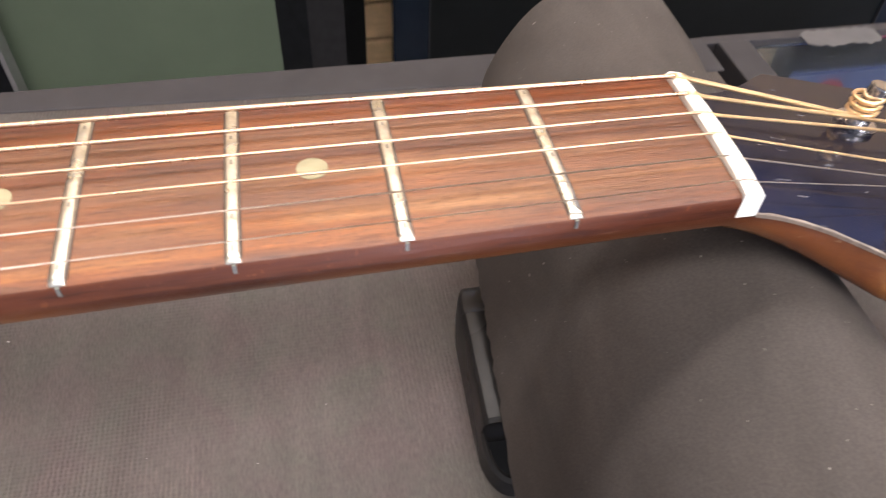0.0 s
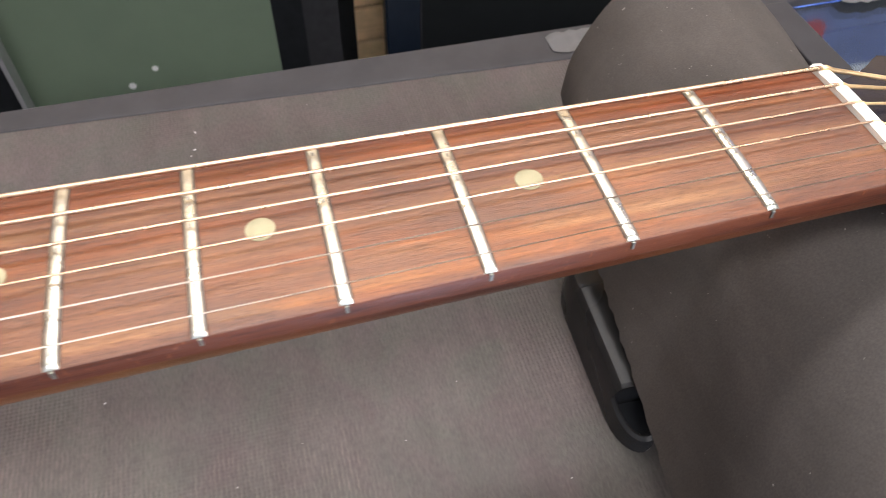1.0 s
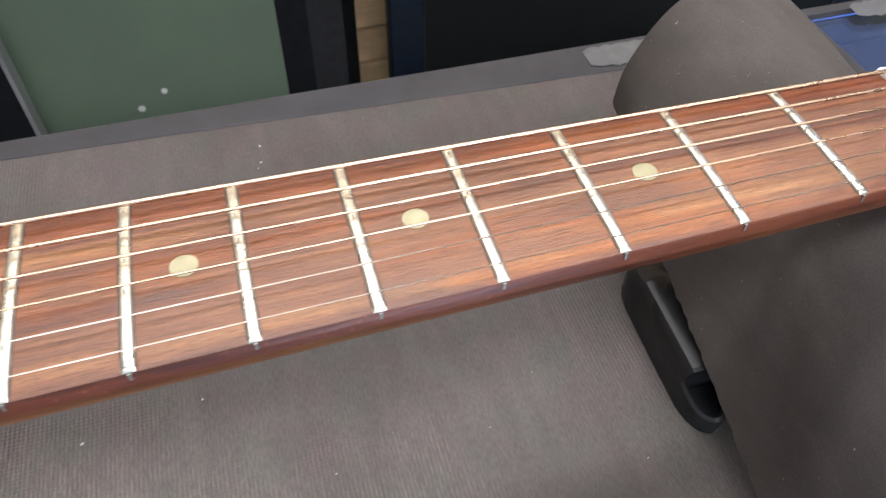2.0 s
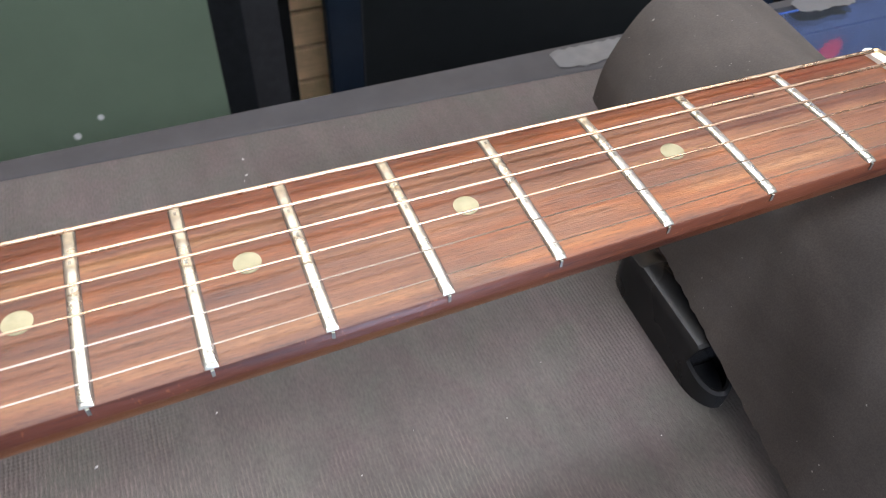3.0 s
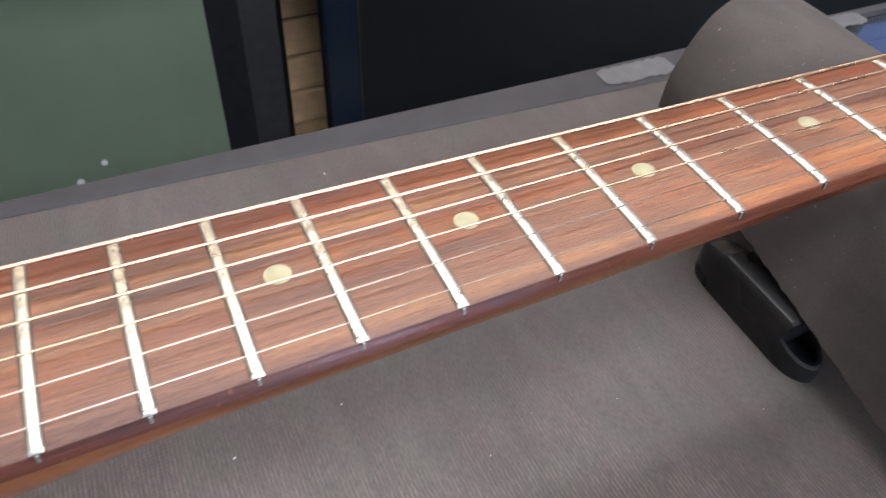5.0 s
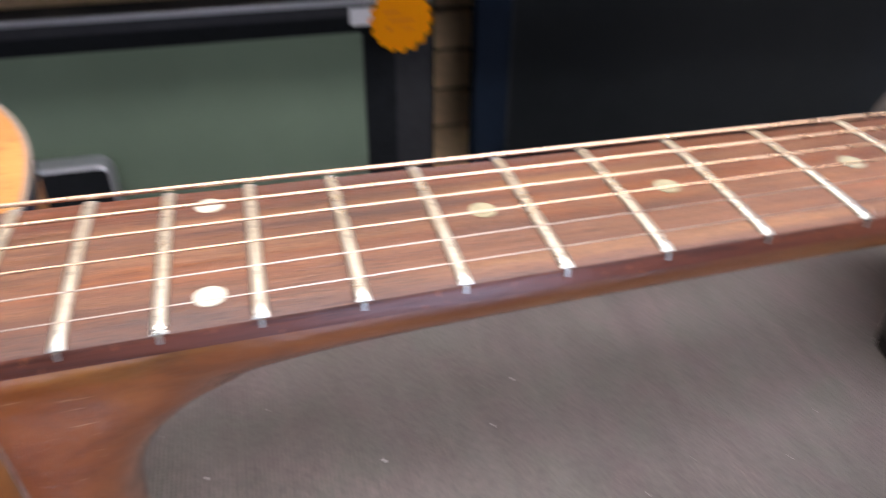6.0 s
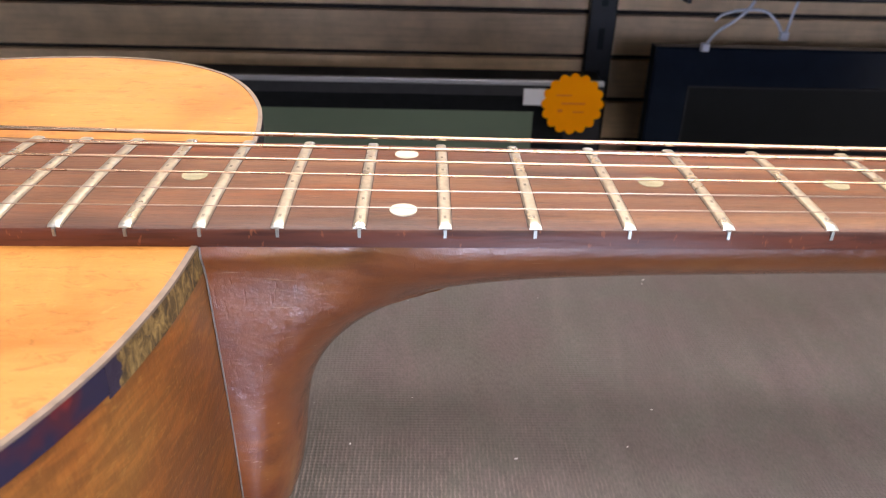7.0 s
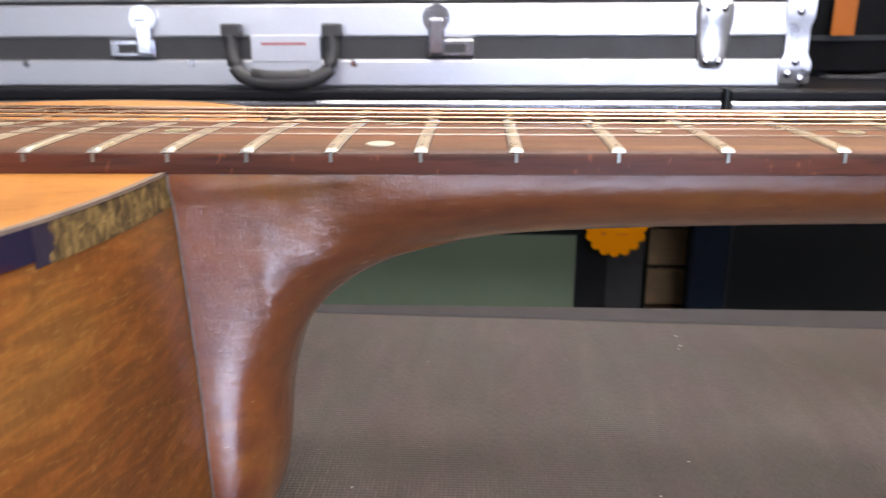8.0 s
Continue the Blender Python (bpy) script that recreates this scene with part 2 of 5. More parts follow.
def flamed():
    """Reddish brown side wood with slanting light flames, scratches and grime."""
    m, nt, b = nodes_of("flamed_mahogany_side", 0.36)
    v = coords(nt, (0.3, 0.22, 1.0), (0.22, 0.0, 0.0))
    n = noise_tex(nt, v, 330, 3, 0.55, 0.8)
    broad = noise_tex(nt, coords(nt), 26, 4)
    base = ramp(nt, [(0.3, (0.130, 0.041, 0.010)), (0.55, (0.212, 0.075, 0.016)), (0.75, (0.265, 0.115, 0.026))])
    nt.links.new(broad, base.inputs[0])
    fl = ramp(nt, [(0.44, (0.9, 0.9, 0.9)), (0.68, (1.6, 1.5, 1.35))])
    nt.links.new(n, fl.inputs[0])
    c = mixc(nt, 0.85, base.outputs[0], fl.outputs[0], "MULTIPLY")
    fine = noise_tex(nt, coords(nt, (1, 1, 0.2)), 1500, 3)
    fr = ramp(nt, [(0.35, (0.8, 0.78, 0.75)), (0.65, (1.1, 1.1, 1.1))])
    nt.links.new(fine, fr.inputs[0])
    c = mixc(nt, 0.6, c, fr.outputs[0], "MULTIPLY")
    fl2 = noise_tex(nt, coords(nt, (0.5, 0.35, 1.0), (0.5, 0.0, 0.0)), 900, 3, 0.6, 0.6)
    f2 = ramp(nt, [(0.58, (0, 0, 0)), (0.70, (0.5, 0.5, 0.5))])
    nt.links.new(fl2, f2.inputs[0])
    c = mixc(nt, f2.outputs[0], c, (0.40, 0.20, 0.050))
    nt.links.new(c, b.inputs["Base Color"])
    rough_from(nt, b, broad, 0.30, 0.46)
    bump(nt, b, mixc(nt, 0.5, fine, fl2), 0.0003, 0.4)
    return m


M_SIDE = flamed()


def spruce():
    """Aged orange spruce: faint long grain, short flecks, blotches and scratches under old lacquer."""
    m, nt, b = nodes_of("aged_spruce", 0.4)
    grain = noise_tex(nt, coords(nt, (0.02, 1, 1)), 380, 3, 0.5)
    base = ramp(nt, [(0.3, (0.455, 0.186, 0.037)), (0.55, (0.478, 0.200, 0.042)), (0.75, (0.50, 0.214, 0.048))])
    nt.links.new(grain, base.inputs[0])
    blot = noise_tex(nt, coords(nt), 30, 5, 0.65, 0.6)
    br = ramp(nt, [(0.28, (0.62, 0.55, 0.45)), (0.5, (0.98, 0.98, 0.98)), (0.72, (1.12, 1.15, 1.25))])
    nt.links.new(blot, br.inputs[0])
    c = mixc(nt, 0.8, base.outputs[0], br.outputs[0], "MULTIPLY")
    fleck = noise_tex(nt, coords(nt, (0.45, 1, 1), (0, 0, 0.6)), 300, 5, 0.75, 0.8)
    fr = ramp(nt, [(0.34, (0.64, 0.56, 0.44)), (0.46, (1, 1, 1)), (0.60, (1, 1, 1)), (0.70, (1.28, 1.4, 1.8))])
    nt.links.new(fleck, fr.inputs[0])
    c = mixc(nt, 0.9, c, fr.outputs[0], "MULTIPLY")
    nt.links.new(c, b.inputs["Base Color"])
    rough_from(nt, b, blot, 0.32, 0.5)
    bump(nt, b, fleck, 0.0002, 0.4)
    return m


M_TOP = spruce()


def bare_wood():
    """Crumbling golden-brown wood with a ragged remnant of the dark binding at its end."""
    m, nt, b = nodes_of("bare_worn_wood", 0.7)
    n = noise_tex(nt, coords(nt, (1, 1, 0.6)), 420, 5, 0.7, 0.8)
    r = ramp(nt, [(0.34, (0.028, 0.017, 0.007)), (0.5, (0.15, 0.090, 0.026)), (0.64, (0.33, 0.215, 0.068))])
    nt.links.new(n, r.inputs[0])
    sep = nt.nodes.new("ShaderNodeSeparateXYZ")
    nt.links.new(coords(nt), sep.inputs[0])
    rag = noise_tex(nt, coords(nt), 190, 4, 0.6)
    mm = nt.nodes.new("ShaderNodeMath")
    mm.operation = "MULTIPLY_ADD"
    mm.inputs[1].default_value = 0.016
    nt.links.new(rag, mm.inputs[0])
    nt.links.new(sep.outputs["Y"], mm.inputs[2])
    edge = nt.nodes.new("ShaderNodeMapRange")
    edge.inputs["From Min"].default_value, edge.inputs["From Max"].default_value = -0.0592, -0.0586
    edge.inputs["To Min"].default_value, edge.inputs["To Max"].default_value = 1.0, 0.0
    nt.links.new(mm.outputs[0], edge.inputs[0])
    c = mixc(nt, edge.outputs[0], r.outputs[0], (0.022, 0.014, 0.032))
    nt.links.new(c, b.inputs["Base Color"])
    bump(nt, b, n, 0.0006, 0.8)
    return m


M_BARE = bare_wood()
M_HEADWOOD = wood("mahogany_head", (0.15, 0.045, 0.012), (0.26, 0.085, 0.025), (0.36, 0.14, 0.045), "x", 700, 0.35, 0.06, 0.35, 0.00008)


def tortoise():
    m, nt, b = nodes_of("dark_tortoise_binding", 0.25)
    r = ramp(nt, [(0.55, (0.022, 0.018, 0.042)), (0.64, (0.06, 0.016, 0.025)), (0.72, (0.28, 0.025, 0.015))])
    nt.links.new(noise_tex(nt, coords(nt), 55, 3), r.inputs[0])
    nt.links.new(r.outputs[0], b.inputs["Base Color"])
    return m


M_BINDING = tortoise()
M_PURFLING = plain("greyed_edge_lacquer", (0.20, 0.15, 0.115), 0.5, 0, 0.35, 300)
M_FRET = plain("nickel_silver_fret", (0.56, 0.545, 0.47), 0.30, 0.9, 0.28, 700, 0.00006)


def headface():
    """Black gloss lacquer with hairline scratches and small scuffs."""
    m, nt, b = nodes_of("black_gloss_lacquer", 0.12)
    sc = noise_tex(nt, coords(nt, (0.05, 1, 1), (0, 0, 0.5)), 700, 2, 0.5, 0.3)
    sr = ramp(nt, [(0.69, (0, 0, 0)), (0.75, (0.5, 0.5, 0.5))])
    nt.links.new(sc, sr.inputs[0])
    sp = noise_tex(nt, coords(nt), 420, 4, 0.7)
    pr = ramp(nt, [(0.70, (0, 0, 0)), (0.76, (0.6, 0.6, 0.6))])
    nt.links.new(sp, pr.inputs[0])
    c = mixc(nt, sr.outputs[0], (0.008, 0.008, 0.015), (0.20, 0.19, 0.20))
    nt.links.new(mixc(nt, pr.outputs[0], c, (0.30, 0.28, 0.27)), b.inputs["Base Color"])
    n2 = noise_tex(nt, coords(nt), 60, 4)
    rough_from(nt, b, n2, 0.08, 0.22)
    return m


M_HEADFACE = headface()
M_LIP = plain("pale_worn_lacquer_edge", (0.17, 0.13, 0.10), 0.4, 0, 0.5, 500)
M_TANG = plain("dull_fret_tang", (0.21, 0.21, 0.18), 0.4, 0.8, 0.3, 400)
M_STRING_MARK = plain("fret_wear_and_string_shade", (0.30, 0.29, 0.25), 0.5, 0.7, 0.4, 900)
M_FRET_LINE = plain("fret_shade_and_grime", (0.045, 0.026, 0.019), 0.6, 0, 0.4, 700)
M_PEARL = plain("yellowed_pearl_inlay", (0.31, 0.28, 0.175), 0.16, 0, 0.35, 160)
M_PALE_PEARL = plain("pale_pearl_inlay", (0.56, 0.53, 0.42), 0.16, 0, 0.25, 160)
M_BONE = plain("white_bone_nut", (0.86, 0.83, 0.74), 0.45, 0, 0.08, 200)
M_BRONZE = plain("bronze_string_winding", (0.52, 0.36, 0.245), 0.27, 1.0, 0.12, 500)
# brighter, rougher bronze for string ends, which otherwise reflect too dark
M_BRONZE_END = plain("brightened_bronze_string", (0.84, 0.60, 0.34), 0.5, 1.0, 0.12, 500)
M_STEEL = plain("plain_steel_string", (0.50, 0.42, 0.35), 0.45, 1.0, 0.15, 500)
M_CHROME = plain("worn_chrome", (0.68, 0.69, 0.73), 0.15, 1.0, 0.1, 200)
M_EBONY = plain("dark_bridge_wood", (0.05, 0.025, 0.015), 0.5, 0, 0.3, 200)
M_JOINT = plain("pale_glue_line", (0.15, 0.125, 0.105), 0.6, 0, 0.5, 500)
M_RAIL = plain("black_counter_rail", (0.030, 0.028, 0.030), 0.62, 0, 0.3, 40, 0.0, 0.2)
M_PLASTIC = plain("black_gloss_plastic", (0.014, 0.0135, 0.0135), 0.27, 0, 0.25, 120, 0.0, 0.14)
M_TAPE = plain("grey_tape", (0.060, 0.058, 0.060), 0.6, 0, 0.3, 120, 0.0002)
M_TVBODY = plain("black_tv_plastic", (0.014, 0.015, 0.017), 0.5, 0, 0.3, 60, 0.0, 0.1)
M_TVFRAME = plain("charcoal_tv_bezel", (0.027, 0.027, 0.030), 0.5, 0, 0.3, 60, 0.0, 0.25)
M_TV2FRAME = plain("navy_black_gloss_bezel", (0.010, 0.015, 0.025), 0.18, 0, 0.2, 30, 0.0, 0.35)
M_TV2SCREEN = plain("dark_lcd_screen", (0.011, 0.0125, 0.0135), 0.35, 0, 0.2, 20, 0.0, 0.2)
M_CRT = plain("grey_green_tube_glass", (0.15, 0.195, 0.14), 0.35, 0, 0.12, 6, 0.0, 0.3)
M_SILVER = plain("silver_plastic", (0.5, 0.5, 0.52), 0.35, 0.6, 0.1, 80)
M_ALU = plain("brushed_aluminium", (0.74, 0.74, 0.76), 0.42, 1.0, 0.06, 300)
M_TRIM = plain("dull_aluminium_trim", (0.42, 0.42, 0.44), 0.22, 1.0, 0.15, 200)
M_CORNER = plain("bright_chrome_fitting", (0.88, 0.89, 0.93), 0.30, 1.0, 0.12, 120)
M_RECEIVER = plain("matt_black_receiver_shell", (0.0035, 0.0035, 0.004), 0.6, 0, 0.3, 60, 0.0, 0.1)
M_CASEPANEL = plain("charcoal_case_panel", (0.05, 0.048, 0.048), 0.5, 0, 0.2, 300)
M_SHELF = plain("black_shelf_laminate", (0.008, 0.008, 0.010), 0.35, 0, 0.25, 40, 0.0, 0.2)
M_ORANGE = plain("fluorescent_orange_card", (1.0, 0.33, 0.0), 0.9, 0, 0.05, 30, 0.0, 0.1)
# dimmer orange for the receiver's card, its shade put into the colour
M_DIM_ORANGE = plain("dimmed_orange_card", (0.36, 0.095, 0.005), 0.75, 0, 0.08, 30)
M_INK = plain("dark_orange_ink", (0.80, 0.20, 0.004), 0.7, 0, 0.1, 100)
M_WHITE = plain("white_paper_tag", (0.78, 0.77, 0.78), 0.7, 0, 0.05, 60)
M_RED = plain("faded_red_print", (0.45, 0.12, 0.12), 0.6, 0, 0.2, 90)
M_TIE = plain("white_nylon_tie", (0.70, 0.70, 0.76), 0.4, 0, 0.08, 90)
M_STANDARD = plain("black_steel_standard", (0.010, 0.011, 0.012), 0.4, 0.2, 0.3, 60)
M_SLAT = wood("beige_slatwall_laminate", (0.68, 0.475, 0.28), (0.77, 0.55, 0.325), (0.83, 0.605, 0.36), "x", 150, 0.55, 0.05, 0.15, 0.00005)
# near-black board behind the slats: the grooves' shade is in its colour
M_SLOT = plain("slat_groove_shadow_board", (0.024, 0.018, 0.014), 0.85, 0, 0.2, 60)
M_WALL = plain("painted_store_wall", (0.24, 0.23, 0.22), 0.8, 0, 0.06, 8)
M_CEIL = plain("white_ceiling_board", (0.50, 0.50, 0.49), 0.85, 0, 0.05, 12)
M_FLOOR = plain("pale_bounce_floor", (0.19, 0.185, 0.18), 0.4, 0, 0.12, 14, 0.0)
M_DUST = plain("pale_dust_fleck", (0.36, 0.35, 0.33), 0.8, 0, 0.2, 100)
M_BLUE = plain("blue_stand_in_card", (0.03, 0.07, 0.35), 0.4, 0, 0.2, 40)
M_PINK = plain("pink_stand_in_card", (0.75, 0.08, 0.22), 0.5, 0, 0.2, 40)


def panel_material():
    """Charcoal ribbed vinyl: fine ribs, weave, scuffs and broad wear."""
    m, nt, b = nodes_of("charcoal_ribbed_vinyl", 0.55)
    b.inputs["Specular IOR Level"].default_value = 0.2
    v = coords(nt)
    n = noise_tex(nt, coords(nt, (1, 0.3, 1)), 1100, 3)
    n2 = noise_tex(nt, v, 9, 4)
    r = ramp(nt, [(0.3, (0.048, 0.040, 0.0365)), (0.7, (0.069, 0.060, 0.055))])
    nt.links.new(n2, r.inputs[0])
    fl = ramp(nt, [(0.3, (0.75, 0.75, 0.75)), (0.7, (1.25, 1.25, 1.25))])
    nt.links.new(n, fl.inputs[0])
    c = mixc(nt, 0.7, r.outputs[0], fl.outputs[0], "MULTIPLY")
    nt.links.new(c, b.inputs["Base Color"])
    w = nt.nodes.new("ShaderNodeTexWave")
    w.bands_direction = "X"
    w.inputs["Scale"].default_value = 185
    w.inputs["Distortion"].default_value = 2.0
    w.inputs["Detail"].default_value = 2
    w.inputs["Detail Scale"].default_value = 2.5
    nt.links.new(v, w.inputs["Vector"])
    w2 = nt.nodes.new("ShaderNodeTexWave")
    w2.bands_direction = "Y"
    w2.inputs["Scale"].default_value = 190
    w2.inputs["Distortion"].default_value = 0.8
    nt.links.new(v, w2.inputs["Vector"])
    patch = ramp(nt, [(0.42, (0, 0, 0)), (0.62, (1, 1, 1))])
    nt.links.new(noise_tex(nt, v, 14, 3), patch.inputs[0])
    h = mixc(nt, 0.3, w.outputs[0], w2.outputs[0])
    h = mixc(nt, patch.outputs[0], n, h)
    h = mixc(nt, 0.4, h, n)
    scuff = noise_tex(nt, coords(nt, (1, 0.25, 1), (0, 0, 0.4)), 75, 5, 0.65, 0.6)
    sr = ramp(nt, [(0.35, (0.86, 0.85, 0.84)), (0.52, (1, 1, 1)), (0.68, (1.2, 1.19, 1.17))])
    nt.links.new(scuff, sr.inputs[0])
    c = mixc(nt, 0.7, c, sr.outputs[0], "MULTIPLY")
    hue = ramp(nt, [(0.36, (0.95, 1.02, 0.99)), (0.64, (1.06, 0.97, 1.03))])
    nt.links.new(noise_tex(nt, v, 33, 4, 0.6, 0.5), hue.inputs[0])
    c = mixc(nt, 1.0, c, hue.outputs[0], "MULTIPLY")
    # rib crests paled towards the front left: lint, and brightness put into the colour
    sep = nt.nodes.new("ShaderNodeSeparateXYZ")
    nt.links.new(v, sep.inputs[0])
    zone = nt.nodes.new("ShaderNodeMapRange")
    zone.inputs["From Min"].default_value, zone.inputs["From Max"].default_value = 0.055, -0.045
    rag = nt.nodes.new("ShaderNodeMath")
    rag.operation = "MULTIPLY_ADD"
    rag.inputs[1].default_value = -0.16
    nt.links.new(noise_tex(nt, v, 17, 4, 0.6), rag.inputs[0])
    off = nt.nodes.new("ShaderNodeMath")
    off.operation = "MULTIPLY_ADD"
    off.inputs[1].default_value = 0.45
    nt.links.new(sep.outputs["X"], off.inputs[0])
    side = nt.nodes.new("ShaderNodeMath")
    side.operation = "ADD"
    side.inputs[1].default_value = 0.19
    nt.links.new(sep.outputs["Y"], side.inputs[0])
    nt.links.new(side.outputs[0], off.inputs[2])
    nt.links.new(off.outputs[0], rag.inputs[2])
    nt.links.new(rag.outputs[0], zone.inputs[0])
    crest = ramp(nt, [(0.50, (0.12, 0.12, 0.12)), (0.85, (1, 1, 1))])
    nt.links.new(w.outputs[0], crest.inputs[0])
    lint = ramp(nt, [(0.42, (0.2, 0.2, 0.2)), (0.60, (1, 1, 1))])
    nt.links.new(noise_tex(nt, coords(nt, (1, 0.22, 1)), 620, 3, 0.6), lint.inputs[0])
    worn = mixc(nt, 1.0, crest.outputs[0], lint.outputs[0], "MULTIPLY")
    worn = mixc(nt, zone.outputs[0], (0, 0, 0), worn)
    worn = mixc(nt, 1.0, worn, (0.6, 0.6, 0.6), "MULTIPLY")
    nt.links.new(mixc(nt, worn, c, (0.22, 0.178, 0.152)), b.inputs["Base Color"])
    bump(nt, b, h, 0.0006, 0.6)
    rough_from(nt, b, n2, 0.42, 0.58)
    return m


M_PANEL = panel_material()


def foam():
    """Charcoal foam rubber: close cells, rubbed paler patches, lint."""
    m, nt, b = nodes_of("charcoal_foam_rubber", 0.8)
    b.inputs["Specular IOR Level"].default_value = 0.2
    v = coords(nt)
    cell = noise_tex(nt, v, 1500, 3, 0.6)
    rub = noise_tex(nt, coords(nt, (1, 0.5, 1)), 38, 5, 0.6, 0.4)
    base = ramp(nt, [(0.32, (0.045, 0.039, 0.035)), (0.68, (0.064, 0.055, 0.050))])
    nt.links.new(rub, base.inputs[0])
    cr = ramp(nt, [(0.32, (0.8, 0.8, 0.8)), (0.68, (1.2, 1.2, 1.2))])
    nt.links.new(cell, cr.inputs[0])
    c = mixc(nt, 0.7, base.outputs[0], cr.outputs[0], "MULTIPLY")
    lint = noise_tex(nt, v, 520, 2, 0.5)
    lr = ramp(nt, [(0.745, (0, 0, 0)), (0.775, (0.6, 0.6, 0.6))])
    nt.links.new(lint, lr.inputs[0])
    nt.links.new(mixc(nt, lr.outputs[0], c, (0.30, 0.28, 0.26)), b.inputs["Base Color"])
    bump(nt, b, cell, 0.0001, 0.4)
    return m


M_FOAM = foam()


def glass_material(name, tint=(0.85, 0.93, 0.9)):
    m, nt, b = nodes_of(name, 0.03)
    b.inputs["Base Color"].default_value = (*tint, 1)
    b.inputs["Transmission Weight"].default_value = 1.0
    b.inputs["IOR"].default_value = 1.5
    return m


M_GLASS = glass_material("counter_glass")


# ---- building helpers ----
def part(name, bm, material, parent=None, label="", smooth=False):
    me = bpy.data.meshes.new(name)
    bmesh.ops.recalc_face_normals(bm, faces=bm.faces)
    bm.to_mesh(me)
    bm.free()
    me.materials.append(material)
    if smooth:
        me.shade_smooth()
    ob = new(name, me)
    if parent:
        ob.parent = parent
        ob.matrix_parent_inverse = parent.matrix_world.inverted()
    if label:
        ob["label"] = label
    return ob


def smooth_by_angle(ob, deg=35):
    for p in ob.data.polygons:
        p.use_smooth = True
    bm = bmesh.new()
    bm.from_mesh(ob.data)
    for e in bm.edges:
        e.smooth = len(e.link_faces) == 2 and e.calc_face_angle(0) < radians(deg)
    bm.to_mesh(ob.data)
    bm.free()
    return ob


def thing(name, label, category, group="", kind="", at=(0, 0, 0)):
    ob = new(name)
    ob.empty_display_size = 0.02
    ob.matrix_world = Matrix.Translation(at)
    bpy.context.view_layer.update()
    return tagged(ob, label, category, group, kind)


def box(x0, x1, y0, y1, z0, z1, bev=0.0, seg=2, bm=None):
    bm = bm or bmesh.new()
    vs = [bm.verts.new((x, y, z)) for x in (x0, x1) for y in (y0, y1) for z in (z0, z1)]
    fs = [(0, 1, 3, 2), (4, 6, 7, 5), (0, 4, 5, 1), (2, 3, 7, 6), (0, 2, 6, 4), (1, 5, 7, 3)]
    faces = [bm.faces.new([vs[i] for i in f]) for f in fs]
    if bev:
        edges = list({e for f in faces for e in f.edges})
        bmesh.ops.bevel(bm, geom=edges, offset=bev, segments=seg, affect="EDGES", profile=0.5)
    return bm


def loft(rings, cap=True, closed=True, bm=None):
    """A skin over rings of equally many points."""
    bm = bm or bmesh.new()
    rows = [[bm.verts.new(p) for p in r] for r in rings]
    n = len(rows[0])
    for a, b in zip(rows, rows[1:]):
        for i in range(n if closed else n - 1):
            j = (i + 1) % n
            bm.faces.new((a[i], a[j], b[j], b[i]))
    if cap and closed:
        bm.faces.new(rows[0][::-1])
        bm.faces.new(rows[-1])
    return bm


def tube(points, radius, sides=8, bm=None):
    """A round bar along points; radius may be a function of the index."""
    pts = [Vector(p) for p in points]
    rings = []
    for i, p in enumerate(pts):
        d = (pts[min(i + 1, len(pts) - 1)] - pts[max(i - 1, 0)]).normalized()
        up = Vector((0, 0, 1)) if abs(d.z) < 0.9 else Vector((0, 1, 0))
        s = d.cross(up).normalized()
        u = s.cross(d)
        r = radius(i) if callable(radius) else radius
        rings.append([p + r * (math.cos(a) * s + math.sin(a) * u) for a in (2 * math.pi * k / sides for k in range(sides))])
    return loft(rings, bm=bm)


def cyl(center, axis, radius, depth, sides=24, bev=0.0, r2=None):
    bm = bmesh.new()
    m = Matrix.Translation(center) @ Vector(axis).to_track_quat("Z", "Y").to_matrix().to_4x4()
    bmesh.ops.create_cone(bm, cap_ends=True, segments=sides, radius1=radius, radius2=radius if r2 is None else r2, depth=depth, matrix=m)
    if bev:
        caps = [e for f in bm.faces if len(f.verts) > 4 for e in f.edges]
        bmesh.ops.bevel(bm, geom=caps, offset=bev, segments=2, affect="EDGES")
    return bm


def spline(pts, per=8):
    """Catmull-Rom through the points."""
    P = [Vector(p) for p in pts]
    P = [2 * P[0] - P[1], *P, 2 * P[-1] - P[-2]]
    out = []
    for i in range(1, len(P) - 2):
        a, b, c, d = P[i - 1:i + 3]
        for k in range(per):
            t = k / per
            out.append(0.5 * (2 * b + (c - a) * t + (2 * a - 5 * b + 4 * c - d) * t * t + (3 * b - a - 3 * c + d) * t ** 3))
    out.append(P[-2])
    return out


def lerp_table(table, x):
    """Straight interpolation in a table of (x, value), x rising."""
    if x <= table[0][0]:
        return table[0][1]
    for (a, u), (b, v) in zip(table, table[1:]):
        if x <= b:
            return u + (v - u) * (x - a) / (b - a)
    return table[-1][1]


